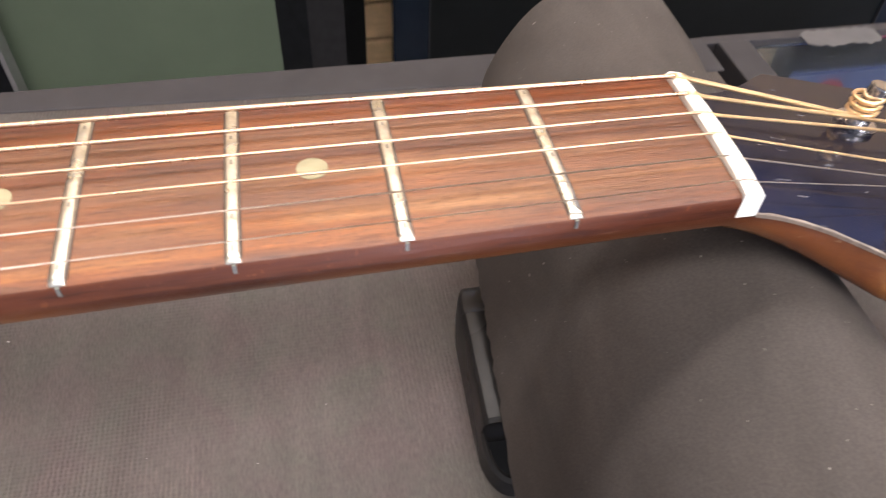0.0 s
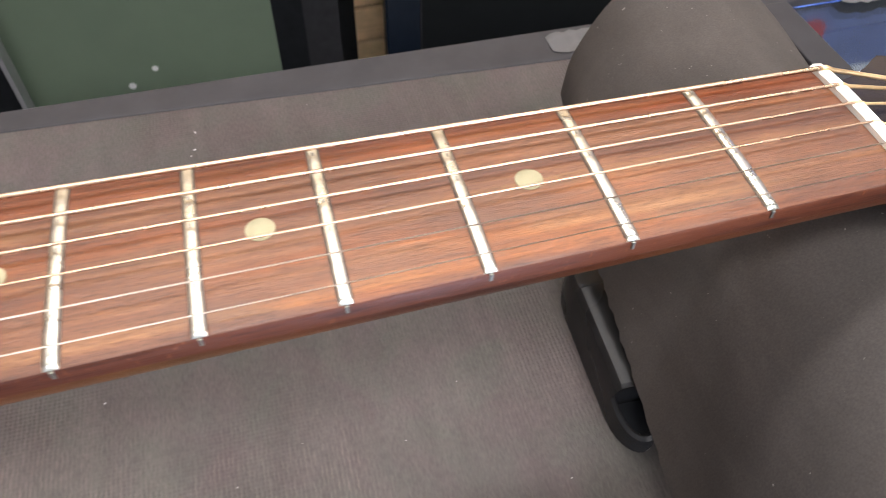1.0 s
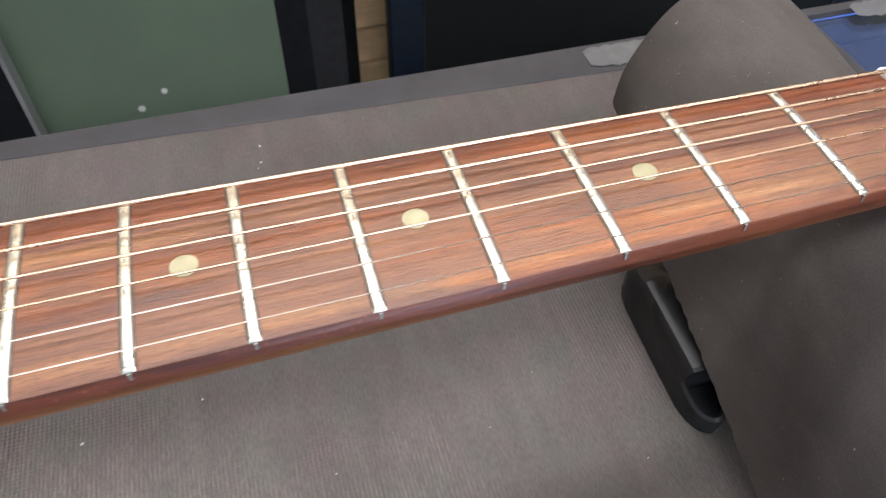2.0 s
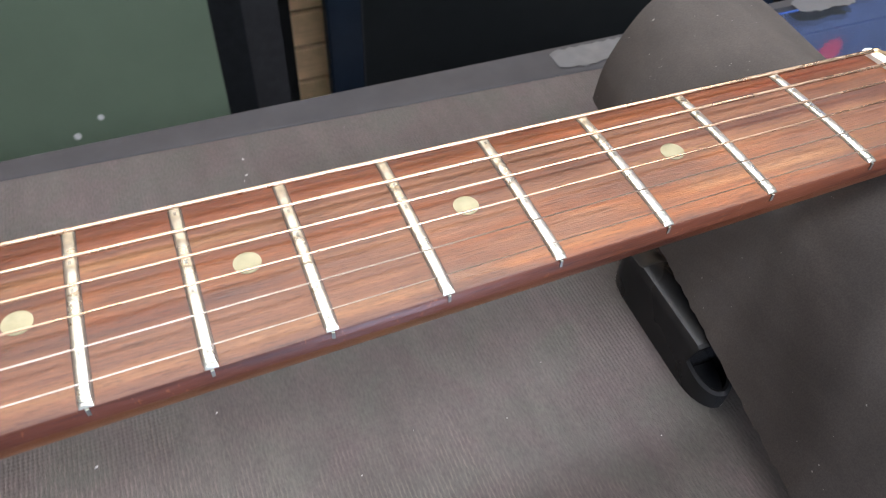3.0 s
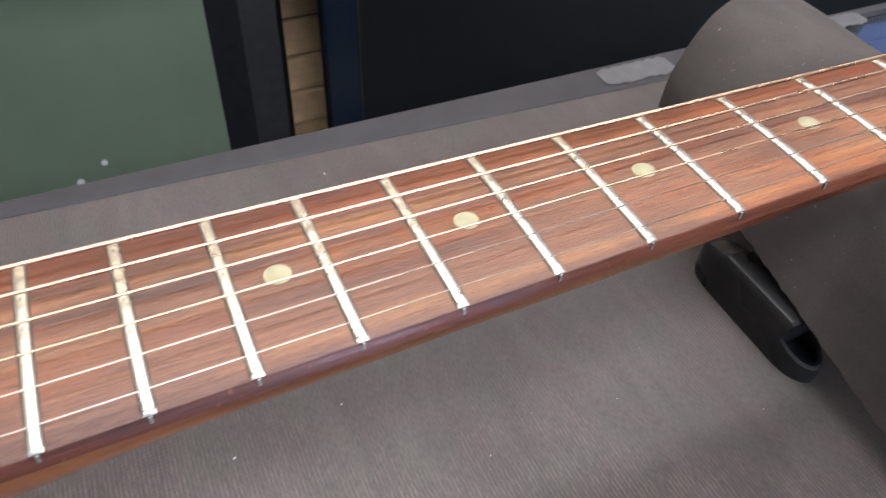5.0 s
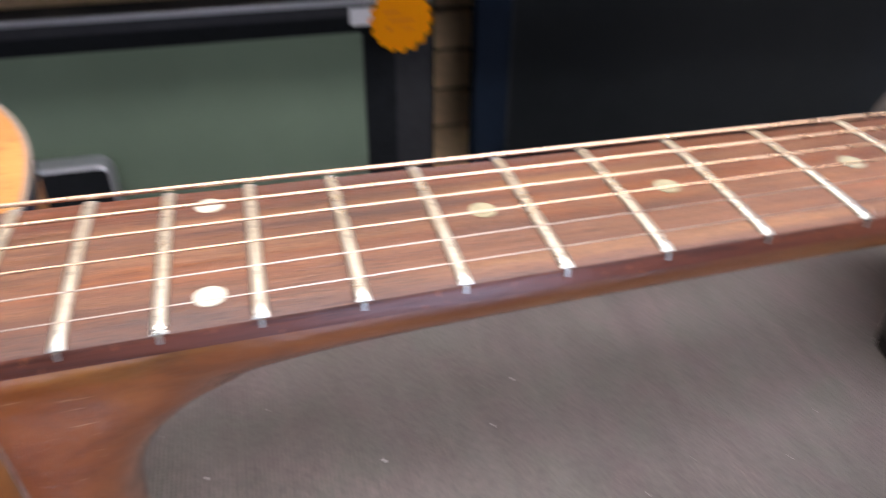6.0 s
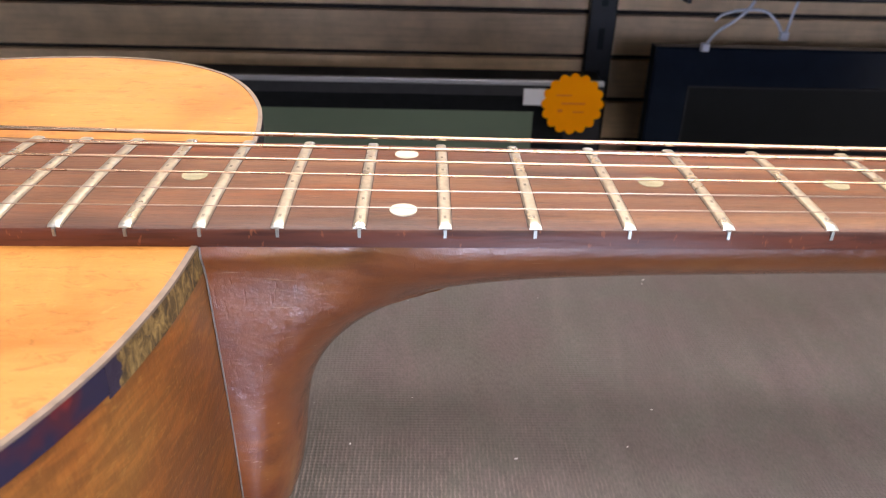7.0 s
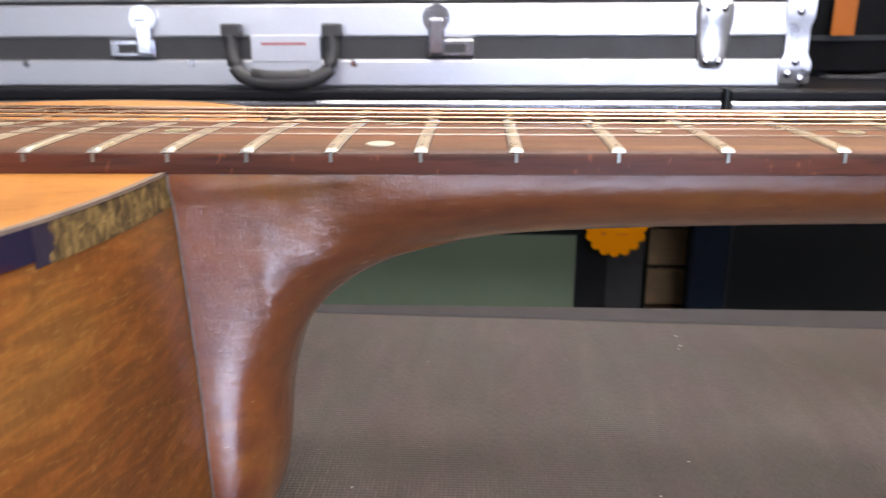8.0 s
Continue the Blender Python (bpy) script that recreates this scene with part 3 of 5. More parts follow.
# ---- the room ----
def room():
    x0, x1, y0, y1 = -4.0, 4.0, -5.0, 1.30
    # unseen floor, its pale colour chosen to reflect in the neck heel
    fl = part("floor", box(x0 - 0.1, x1 + 0.1, y0 - 0.1, y1 + 0.1, FLOOR - 0.05, FLOOR), M_FLOOR)
    tagged(fl, "unseen store floor, made pale to reflect light onto the guitar", "floor", kind="structure")
    ce = part("ceiling", box(x0 - 0.1, x1 + 0.1, y0 - 0.1, y1 + 0.1, CEIL, CEIL + 0.05), M_CEIL)
    tagged(ce, "white ceiling boards", "ceiling", kind="structure")
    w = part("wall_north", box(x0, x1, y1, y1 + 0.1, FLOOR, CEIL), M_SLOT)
    tagged(w, "beige laminate slatwall with dark grooves", "wall", kind="structure")
    # two window openings are assumed in the unseen front wall, for lamps and sun
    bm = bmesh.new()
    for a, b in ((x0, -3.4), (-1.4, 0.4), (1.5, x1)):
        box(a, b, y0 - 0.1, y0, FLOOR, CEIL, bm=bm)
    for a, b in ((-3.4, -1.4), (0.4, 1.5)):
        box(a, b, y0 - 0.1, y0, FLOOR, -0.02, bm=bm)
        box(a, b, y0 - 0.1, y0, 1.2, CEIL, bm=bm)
    s = part("wall_south", bm, M_WALL)
    tagged(s, "plain painted store front wall with two assumed window openings", "wall", kind="structure")
    for n, a, b in (("wall_west", x0 - 0.1, x0), ("wall_east", x1, x1 + 0.1)):
        ob = part(n, box(a, b, y0 - 0.1, y1 + 0.1, FLOOR, CEIL), M_WALL)
        tagged(ob, "plain painted store wall", "wall", kind="structure")
    return w


SLOT0 = -0.0557
PITCH = 0.0848
wall_north = room()


def slat_mesh():
    bm = bmesh.new()
    h = PITCH - 0.010
    prof = [(0.0, 0.0), (-0.0135, 0.0), (-0.015, 0.0012), (-0.015, h - 0.0012), (-0.0135, h), (0.0, h)]
    rings = [[(x, y, z) for y, z in prof] for x in (-3.99, 3.99)]
    loft(rings, bm=bm)
    me = bpy.data.meshes.new("slat")
    bmesh.ops.recalc_face_normals(bm, faces=bm.faces)
    bm.to_mesh(me)
    bm.free()
    me.materials.append(M_SLAT)
    return me


# ---- the display counter ----
def counter():
    c = thing("display_counter", "black shop counter with a charcoal vinyl top panel and glass panel", "counter", at=(-0.2, -0.1, FLOOR))
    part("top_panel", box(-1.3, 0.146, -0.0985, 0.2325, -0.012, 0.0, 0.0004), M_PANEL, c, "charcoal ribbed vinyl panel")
    # the rail's front edge runs slightly askew to its back edge
    rings = []
    for i in range(24):
        x = -1.34 + 1.49 * i / 23
        y = min(0.2322, 0.2112 - 0.0406 * x) + 0.0003 * math.sin(i * 1.9)
        rings.append([(x, y, 0.0002), (x, y + 0.0006, 0.0006), (x, y + 0.0020, 0.0009), (x, 0.2377, 0.0014), (x, 0.2384, 0.0008), (x, 0.2384, 0.0004)])
    part("back_rail", loft(rings), M_RAIL, c, "worn black rail")
    part("back_rail", box(0.1502, 1.0, 0.2307, 0.2384, -0.03, 0.0014, 0.0004), M_RAIL, c, "worn black rail")
    part("back_rail", box(-1.34, 0.15, 0.2327, 0.2384, -0.03, 0.0003), M_RAIL, c)
    part("front_rail", box(-1.34, 1.0, -0.125, -0.1005, -0.03, 0.0, 0.002), M_RAIL, c)
    part("side_rail", box(-1.34, -1.3035, -0.0995, 0.2300, -0.03, 0.0, 0.002), M_RAIL, c)
    part("side_rail", box(0.965, 1.0, -0.0995, 0.2300, -0.03, 0.0, 0.002), M_RAIL, c)
    part("divider_rail", box(0.1565, 0.1765, -0.0995, 0.2300, -0.03, 0.003, 0.001), M_RAIL, c)
    g = part("glass_pane", box(0.178, 0.963, -0.0995, 0.2300, -0.008, -0.002, 0.0008), M_GLASS, c, "clear glass top panel")
    g.visible_shadow = False
    part("base_cabinet", box(-1.32, 0.98, -0.115, 0.2365, FLOOR, -0.5, 0.004), M_RAIL, c)
    for x0, x1 in ((-1.338, -1.31), (0.15, 0.17), (0.97, 0.998)):
        part("side_panel", box(x0, x1, -0.113, 0.2365, -0.4995, -0.0305), M_RAIL, c)
    part("back_panel", box(-1.309, 0.149, 0.229, 0.2369, -0.4995, -0.0305), M_RAIL, c)
    part("back_panel", box(0.171, 0.969, 0.229, 0.2369, -0.4995, -0.0305), M_RAIL, c)
    part("front_panel", box(-1.309, 0.149, -0.125, -0.1155, -0.4995, -0.0305), M_RAIL, c)
    part("front_panel", box(0.171, 0.969, -0.125, -0.1155, -0.4995, -0.0305), M_RAIL, c)
    part("inner_shelf", box(0.171, 0.969, -0.0985, 0.2285, -0.14, -0.13, 0.001), M_SHELF, c)
    # boxes added to stand in for blue and pink reflections in the glass
    for x, y, w, d, mat, lab in ((0.30, 0.10, 0.10, 0.06, M_BLUE, "blue stand-in box"), (0.42, 0.02, 0.07, 0.05, M_PINK, "pink stand-in box"), (0.55, 0.12, 0.12, 0.07, M_WHITE, "white stand-in box")):
        b = part("stand_in_box", box(x, x + w, y, y + d, -0.13, -0.10, 0.001), mat)
        tagged(b, lab + " lying inside the glass counter", "box", "boxes in the counter")
    for x0, x1, y0, y1, ry in ((0.019, 0.076, 0.2145, 0.2345, 2), (0.212, 0.262, 0.2190, 0.2355, -3)):
        bm = bmesh.new()
        n = 14
        rows = []
        for i in range(n + 1):
            u = i / n
            x = x0 + (x1 - x0) * u
            j = 0.0009 * math.sin(i * 2.7) + (0.003 if i in (0, n) else 0)
            rows.append([(x, y0 + j + 0.001 * math.sin(i), 0.0017), (x, y1 - j, 0.0017), (x, y1 - j, 0.0014), (x, y0 + j + 0.001 * math.sin(i), 0.0014)])
        loft(rows, bm=bm)
        t = part("tape_strip", bm, M_TAPE)
        tagged(t, "torn grey tape strip stuck on the black counter rail", "tape", "tape strips")


counter()


# ---- the curved mat under the neck ----
def mat_sheet():
    """A limp foam sheet hung over a hump: a free edge that lifts off the counter, a crest that bears the neck, a steep far flank."""
    th = 0.0035
    ny = 72
    y0, y1 = -0.104, 0.136
    rings = []
    for j in range(ny + 1):
        y = y0 + (y1 - y0) * j / ny
        ex = lerp_table(EDGE_X, y)
        ez = lerp_table(EDGE_Z, y)
        bk = min(1.0, max(0.0, (y - 0.02) / 0.09))
        bk = bk * bk * (3 - 2 * bk)
        # crest highest at the neck, lower at both ends, fitted to outlines from the camera
        cz = 0.1115 - 0.0095 * bk - 0.010 * min(1.0, max(0.0, (-0.035 - y) / 0.07)) ** 1.4
        flank = [((1 - bk) * a + bk * c, (1 - bk) * b + bk * d) for a, b, c, d in MAT_FLANK]
        far = [((1 - bk) * a + bk * c, (1 - bk) * b + bk * d) for a, b, c, d in MAT_FAR]
        pts = [(ex, ez, 0)]
        for x, z in flank:
            pts.append((ex + (x + 0.0357) + (x + 0.0357) / 0.0657 * (-0.0357 - ex), ez + (z - 0.0277) * (cz - ez) / (0.1075 - 0.0277), 0))
        pts += [(x, max(0.0036, cz + dz), 0) for x, dz in far]
        pts.append((0.074 + 0.009 * bk, 0.0036, 0))
        prof = spline(pts, 5)
        n = len(prof) - 1
        top, bot = [], []
        for i, p in enumerate(prof):
            fringe = (0.00030 * math.sin(y * 900) + 0.00028 * math.sin(y * 2300 + 1)) * max(0, 1 - i / 4)
            d = (prof[min(i + 1, n)] - prof[max(i - 1, 0)]).normalized()
            sway = 0.0012 * math.sin(p.x * 60 + y * 25) * (i / n) * (1 - i / n) * 4
            top.append((p.x + fringe, y + 0.0015 * math.sin(p.x * 90) * (j > ny * 0.9), p.y + sway))
            bot.append((p.x + fringe + d.y * th, y + 0.0015 * math.sin(p.x * 90) * (j > ny * 0.9), max(0.0001, p.y + sway - d.x * th)))
        rings.append(top + bot[::-1])
    ob = part("foam_mat", loft(rings), M_FOAM)
    smooth_by_angle(ob, 40)
    return tagged(ob, "charcoal foam rubber mat bent into an arch under the guitar headstock", "mat")


MAT_FAR = [(0.0335, -0.0055, 0.0390, -0.0005), (0.0430, -0.0140, 0.0500, -0.0035), (0.0500, -0.0250, 0.0580, -0.0125), (0.0570, -0.0410, 0.0650, -0.0280), (0.0640, -0.0630, 0.0720, -0.0550), (0.0700, -0.0900, 0.0790, -0.0850)]
# the free edge, by y; the flank's points (x, z) at the front and at the back end
EDGE_X = [(-0.104, -0.0441), (-0.05, -0.0392), (0.0, -0.0357), (0.06, -0.0322), (0.10, -0.0250), (0.136, -0.0140)]
EDGE_Z = [(-0.104, 0.0075), (-0.05, 0.0175), (0.0, 0.0277), (0.06, 0.0405), (0.10, 0.0465), (0.136, 0.0440)]
MAT_FLANK = [(-0.0312, 0.044, -0.0330, 0.050), (-0.0265, 0.061, -0.0260, 0.0660), (-0.0195, 0.078, -0.0160, 0.0810), (-0.0080, 0.0930, -0.0040, 0.0930), (0.0060, 0.1030, 0.0105, 0.1015), (0.0210, 0.1070, 0.0250, 0.1066)]


mat_sheet()


def plastic_handle():
    h = thing("plastic_handle", "glossy black plastic handle lying on the counter, half under the mat", "handle", at=(-0.028, 0.020, 0.0))
    rot = pose(-0.0418, 0.0, 0.0, 0, 0, -2.4)

    def put(pts):
        return [tuple(rot @ Vector(p)) for p in pts]
    # grip: upright side, soft ridge, flat top, round back end
    sect = [(0.0, 0.0), (0.0, 0.006), (0.0003, 0.021), (0.0008, 0.0235), (0.0019, 0.0251), (0.0036, 0.0256), (0.0115, 0.0256), (0.0160, 0.0238), (0.0185, 0.018), (0.0188, 0.0)]
    rings = []
    for y, sx, sz in ((0.0605, 0.30, 0.45), (0.0595, 0.55, 0.66), (0.0570, 0.76, 0.80), (0.0530, 0.90, 0.875), (0.0480, 0.97, 0.915), (0.0445, 1, 0.935), (0.0425, 1, 0.975), (0.0415, 1, 1.0), (0.0200, 1, 1.0), (-0.0015, 1, 1.0), (-0.0030, 1, 0.96)):
        rings.append(put([(0.0094 + (x - 0.0094) * sx, y + (0.0045 * (1 - z / 0.0256) if y < 0.0 else 0), z * sz) for x, z in sect]))
    smooth_by_angle(part("grip", loft(rings), M_PLASTIC, h), 30)
    # thumb recess: a tray with a rounded front and a raised rim

    def front(x0, x1, y0, y1, n=16):
        c, w = (x0 + x1) / 2, (x1 - x0) / 2
        return [(c + w * math.cos(math.pi + math.pi * k / n), y0 + (y1 - y0) * math.sin(math.pi * k / n) ** 0.85, 0) for k in range(n + 1)]
    out, inn = front(0.0, 0.0188, 0.0015, -0.0178), front(0.0022, 0.0168, 0.0015, -0.0148)
    mid = [(a * 0.5 + c * 0.5, b * 0.5 + d * 0.5, 0) for (a, b, _), (c, d, _) in zip(out, inn)]

    def rise(y):
        return 0.0095 + 0.007 * max(0.0, (y + 0.0175) / 0.019) ** 1.5
    rings = [put([(x, y, rise(y) * k + e) for x, y, _ in ring]) for ring, k, e in ((out, 0.0, 0.0), (out, 0.8, 0.0), (out, 0.95, 0.0), (mid, 1.0, 0.0004), (inn, 0.93, 0.0), (inn, 0.0, 0.004))]
    bm = loft(rings, cap=False, closed=False)
    smooth_by_angle(part("end_lip", bm, M_PLASTIC, h), 40)
    part("recess_floor", loft([put([(x, y, 0.0035) for x, y, _ in inn]), put([(x, y, 0.0041) for x, y, _ in inn])]), M_TVBODY, h)


plastic_handle()


# ---- the acoustic guitar ----
H = 0.138
SCALE = 0.645
TOPZ = 0.1324


def fx(k):
    return -(SCALE - SCALE / 2 ** (k / 12))


def half(x):
    return 0.0214 + 0.0056 * (-x / 0.3225)


def crown(y):
    return -y * y / 0.8


guitar = thing("acoustic_guitar", "old acoustic guitar with orange spruce top and worn mahogany neck", "guitar", at=(-0.55, 0, 0.0))

OUTLINE = spline([(-0.3585, 0.0, 0), (-0.3587, 0.025, 0), (-0.3598, 0.050, 0), (-0.3645, 0.075, 0), (-0.3745, 0.099, 0), (-0.388, 0.117, 0), (-0.410, 0.1315, 0), (-0.437, 0.137, 0),
                  (-0.470, 0.133, 0), (-0.51, 0.121, 0), (-0.55, 0.115, 0), (-0.59, 0.121, 0), (-0.64, 0.148, 0), (-0.69, 0.178, 0), (-0.74, 0.19, 0), (-0.79, 0.178, 0),
                  (-0.825, 0.142, 0), (-0.843, 0.08, 0), (-0.848, 0.0, 0)], 6)
RIM = [(p.x, p.y) for p in OUTLINE] + [(p.x, -p.y) for p in OUTLINE[-2:0:-1]]


def offset_rim(d):
    out = []
    n = len(RIM)
    for i, (x, y) in enumerate(RIM):
        a, b = RIM[i - 1], RIM[(i + 1) % n]
        t = Vector((b[0] - a[0], b[1] - a[1])).normalized()
        out.append((x + t.y * d, y - t.x * d))
    return out


def back_z(x):
    return 0.0008 + 0.0242 * (x + 0.848) / 0.49


def guitar_body():
    bz = back_z
    # sides
    hs = [TOPZ - 0.0062, 0.105, 0.08, 0.055, None]
    rings = [[(x, y, (z if z is not None else bz(x) + 0.003)) for x, y in RIM] for z in hs]
    s = part("sides", loft(rings, cap=False), M_SIDE, guitar, "worn flamed mahogany sides")
    smooth_by_angle(s, 40)
    # soundboard with a sound hole
    bm = bmesh.new()
    hx, hr = -0.505, 0.05
    outer = offset_rim(-0.0006)
    inner = []
    for x, y in outer:
        d = Vector((x - hx, y)).normalized()
        inner.append((hx + hr * d.x, hr * d.y))
    loft([[(x, y, TOPZ) for x, y in outer], [((x + u) / 2, (y + v) / 2, TOPZ) for (x, y), (u, v) in zip(outer, inner)], [(x, y, TOPZ) for x, y in inner], [(x, y, TOPZ - 0.003) for x, y in inner], [(x, y, TOPZ - 0.003) for x, y in outer]], cap=False, bm=bm)
    part("soundboard", bm, M_TOP, guitar, "orange aged spruce top")
    # back
    bm = bmesh.new()
    vs = [bm.verts.new((x, y, bz(x))) for x, y in offset_rim(-0.0002)]
    ws = [bm.verts.new((x, y, bz(x) + 0.0029)) for x, y in offset_rim(-0.0002)]
    bm.faces.new(vs[::-1])
    bm.faces.new(ws)
    for i in range(len(vs)):
        j = (i + 1) % len(vs)
        bm.faces.new((vs[i], vs[j], ws[j], ws[i]))
    part("back", bm, M_SIDE, guitar)
    part("strap_button", cyl((-0.853, 0, 0.06), (1, 0, 0), 0.006, 0.012, 16, 0.001), M_CHROME, guitar)

    def strip(i0, i1, z0, z1, d0, d1):
        a, b = offset_rim(d0), offset_rim(d1)
        rings = []
        n = len(RIM)
        for i in range(i0, i1 + 1):
            k = i % n
            rings.append([(*a[k], z0), (*b[k], z0), (*b[k], z1), (*a[k], z1)])
        return loft(rings)
    n = len(RIM)
    # where the near-side binding has come away, from the neck outwards
    lost = next(i for i in range(10, 60) if RIM[-i][1] < -0.070)
    near0 = next(i for i in range(1, 60) if RIM[-i][1] < -0.0215)
    bd = part("binding", strip(5, n - lost, TOPZ - 0.0062, TOPZ - 0.0004, -0.0015, 0.0004), M_BINDING, guitar, "dark tortoise binding")
    smooth_by_angle(bd, 40)
    wb = part("worn_edge", strip(n - lost, n - near0, TOPZ - 0.0076, TOPZ - 0.0005, -0.0015, 0.00012), M_BARE, guitar, "bare chewed wood where binding is missing")
    smooth_by_angle(wb, 40)
    part("purfling", strip(5, n - near0, TOPZ - 0.0004, TOPZ + 0.0003, -0.0011, 0.0003), M_PURFLING, guitar, "greyed worn edge line")
    part("back_binding", loft([[(*p, back_z(p[0]) - 0.0005), (*q, back_z(p[0]) - 0.0005), (*q, back_z(p[0]) + 0.006), (*p, back_z(p[0]) + 0.006)] for p, q in zip(offset_rim(-0.001), offset_rim(0.0004))], cap=False), M_BINDING, guitar)
    # rosette and bridge
    rb = bmesh.new()
    rings = []
    for k in range(65):
        a = 2 * math.pi * k / 64
        rings.append([(hx + r * math.cos(a), r * math.sin(a), z) for r, z in ((0.054, TOPZ - 0.001), (0.062, TOPZ - 0.001), (0.062, TOPZ + 0.0002), (0.054, TOPZ + 0.0002))])
    part("rosette", loft(rings, cap=False, bm=rb), M_BINDING, guitar)
    br = part("bridge", box(-0.668, -0.638, -0.075, 0.075, TOPZ - 0.0005, TOPZ + 0.0070, 0.003), M_EBONY, guitar)
    part("saddle", box(-0.6465, -0.6435, -0.036, 0.036, TOPZ + 0.0062, TOPZ + 0.0088, 0.0006), M_BONE, br)
    for i in range(6):
        part("bridge_pin", cyl((-0.657, -0.0275 + 0.011 * i, TOPZ + 0.0080), (0, 0, 1), 0.003, 0.008, 12, 0.0008), M_BONE, br)


guitar_body()

# neck underside: stations of x and the height of its lowest line
SPINE = spline([(-0.358, 0.0265, 0), (-0.3545, 0.0275, 0), (-0.350, 0.031, 0), (-0.3455, 0.039, 0), (-0.3430, 0.052, 0), (-0.3415, 0.066, 0), (-0.3385, 0.080, 0), (-0.3335, 0.0905, 0), (-0.325, 0.0995, 0), (-0.312, 0.1065, 0), (-0.295, 0.1110, 0), (-0.27, 0.1138, 0), (-0.22, 0.1156, 0), (-0.15, 0.1166, 0), (-0.08, 0.1174, 0), (-0.03, 0.1182, 0), (0.0, 0.1180, 0), (0.012, 0.1155, 0), (0.028, 0.1110, 0), (0.0455, 0.1072, 0)], 4)
HEAD_ANGLE = 13.0
TH = math.tan(radians(HEAD_ANGLE))
HEAD_SIDE = [(0.0047, 0.0214), (0.012, 0.0222), (0.021, 0.0252), (0.030, 0.0305), (0.037, 0.0352), (0.043, 0.0362), (0.08, 0.0345), (0.13, 0.032), (0.182, 0.0295), (0.19, 0.0)]
HEAD_CURVE = [(p.x, p.y) for p in spline([(a, b, 0) for a, b in HEAD_SIDE], 6)]


def face_z(x):
    return H - 0.0058 - max(0.0, x - 0.0045) * TH


def head_half(x):
    return lerp_table(HEAD_CURVE, x) - 0.0002


def nose_x(z):
    """Where the heel's nose stands at the height z."""
    return lerp_table([(p.y, p.x) for p in SPINE if p.x < -0.29], z)


def neck():
    rings = []
    top = H - 0.0057
    n = 60
    for p in SPINE:
        x, zb = p.x, p.y
        w = half(x) - 0.0002
        ztop = top if x <= 0.0 else face_z(x) - 0.0013
        depth = ztop - zb
        heel = min(1.0, max(0.0, (depth - 0.021) / 0.06))
        flare = min(1.0, max(0.0, x / 0.044))
        if x > 0.0:
            w = head_half(x)
        pw, qw = 1.32 - 1.18 * flare, 0.98 - 0.84 * flare
        # towards the body the shaft deepens and draws in under the fretboard
        near = min(1.0, max(0.0, (-0.298 - x) / 0.046))
        near = near * near * (3 - 2 * near)
        shaft = depth if x > 0.0 else min(depth, 0.024 + 0.034 * near)
        ring = []
        for k in range(n + 1):
            a = math.pi * k / n
            d = depth * math.sin(a) ** (qw + 0.6 * heel)
            z = ztop - d
            # rounded shaft
            y = w * math.sqrt(max(0.0, 1 - min(1.0, d / shaft) ** (2 / qw))) ** (pw - 0.4 * near)
            y *= 1 - near * 0.17 * (1 - math.exp(-d / 0.004))
            if heel > 0.02 and x < -0.29:
                # heel: a rounded wedge that narrows to its nose, faired into the shaft
                u = min(1.0, max(0.0, (x + 0.358) / max(0.004, nose_x(z) + 0.358)))
                side = w * (0.83 - 0.12 * d / 0.105 + 0.17 * math.exp(-d / 0.004))
                wedge = max(0.0, side * (1 - u ** 2.5) ** 0.5 - 0.04 * (math.hypot(x + 0.358, 0.005) - 0.005))
                soft = 0.005 * min(1.0, heel * 4) * min(1.0, (y + wedge) / 0.006)
                y = min(w, 0.5 * (y + wedge + math.hypot(y - wedge, soft)))
            if k == n // 2:
                y = 0.0
            ring.append((x, y if k < n / 2 else -y, z))
        rings.append(ring)
    nk = part("neck", loft(rings), M_NECK, guitar, "worn glossy mahogany neck and heel")
    smooth_by_angle(nk, 60)
    # pale line where the heel meets the body
    ring = rings[0]
    out = []
    for (x, y, z) in ring:
        k = 1.008
        out.append([(-0.3584, y * k, z - 0.0002), (-0.3580, y * k, z - 0.0002), (-0.3580, y * 0.97, z), (-0.3584, y * 0.97, z)])
    part("heel_seam", loft(out), M_JOINT, nk, "pale cracked glue line")


neck()


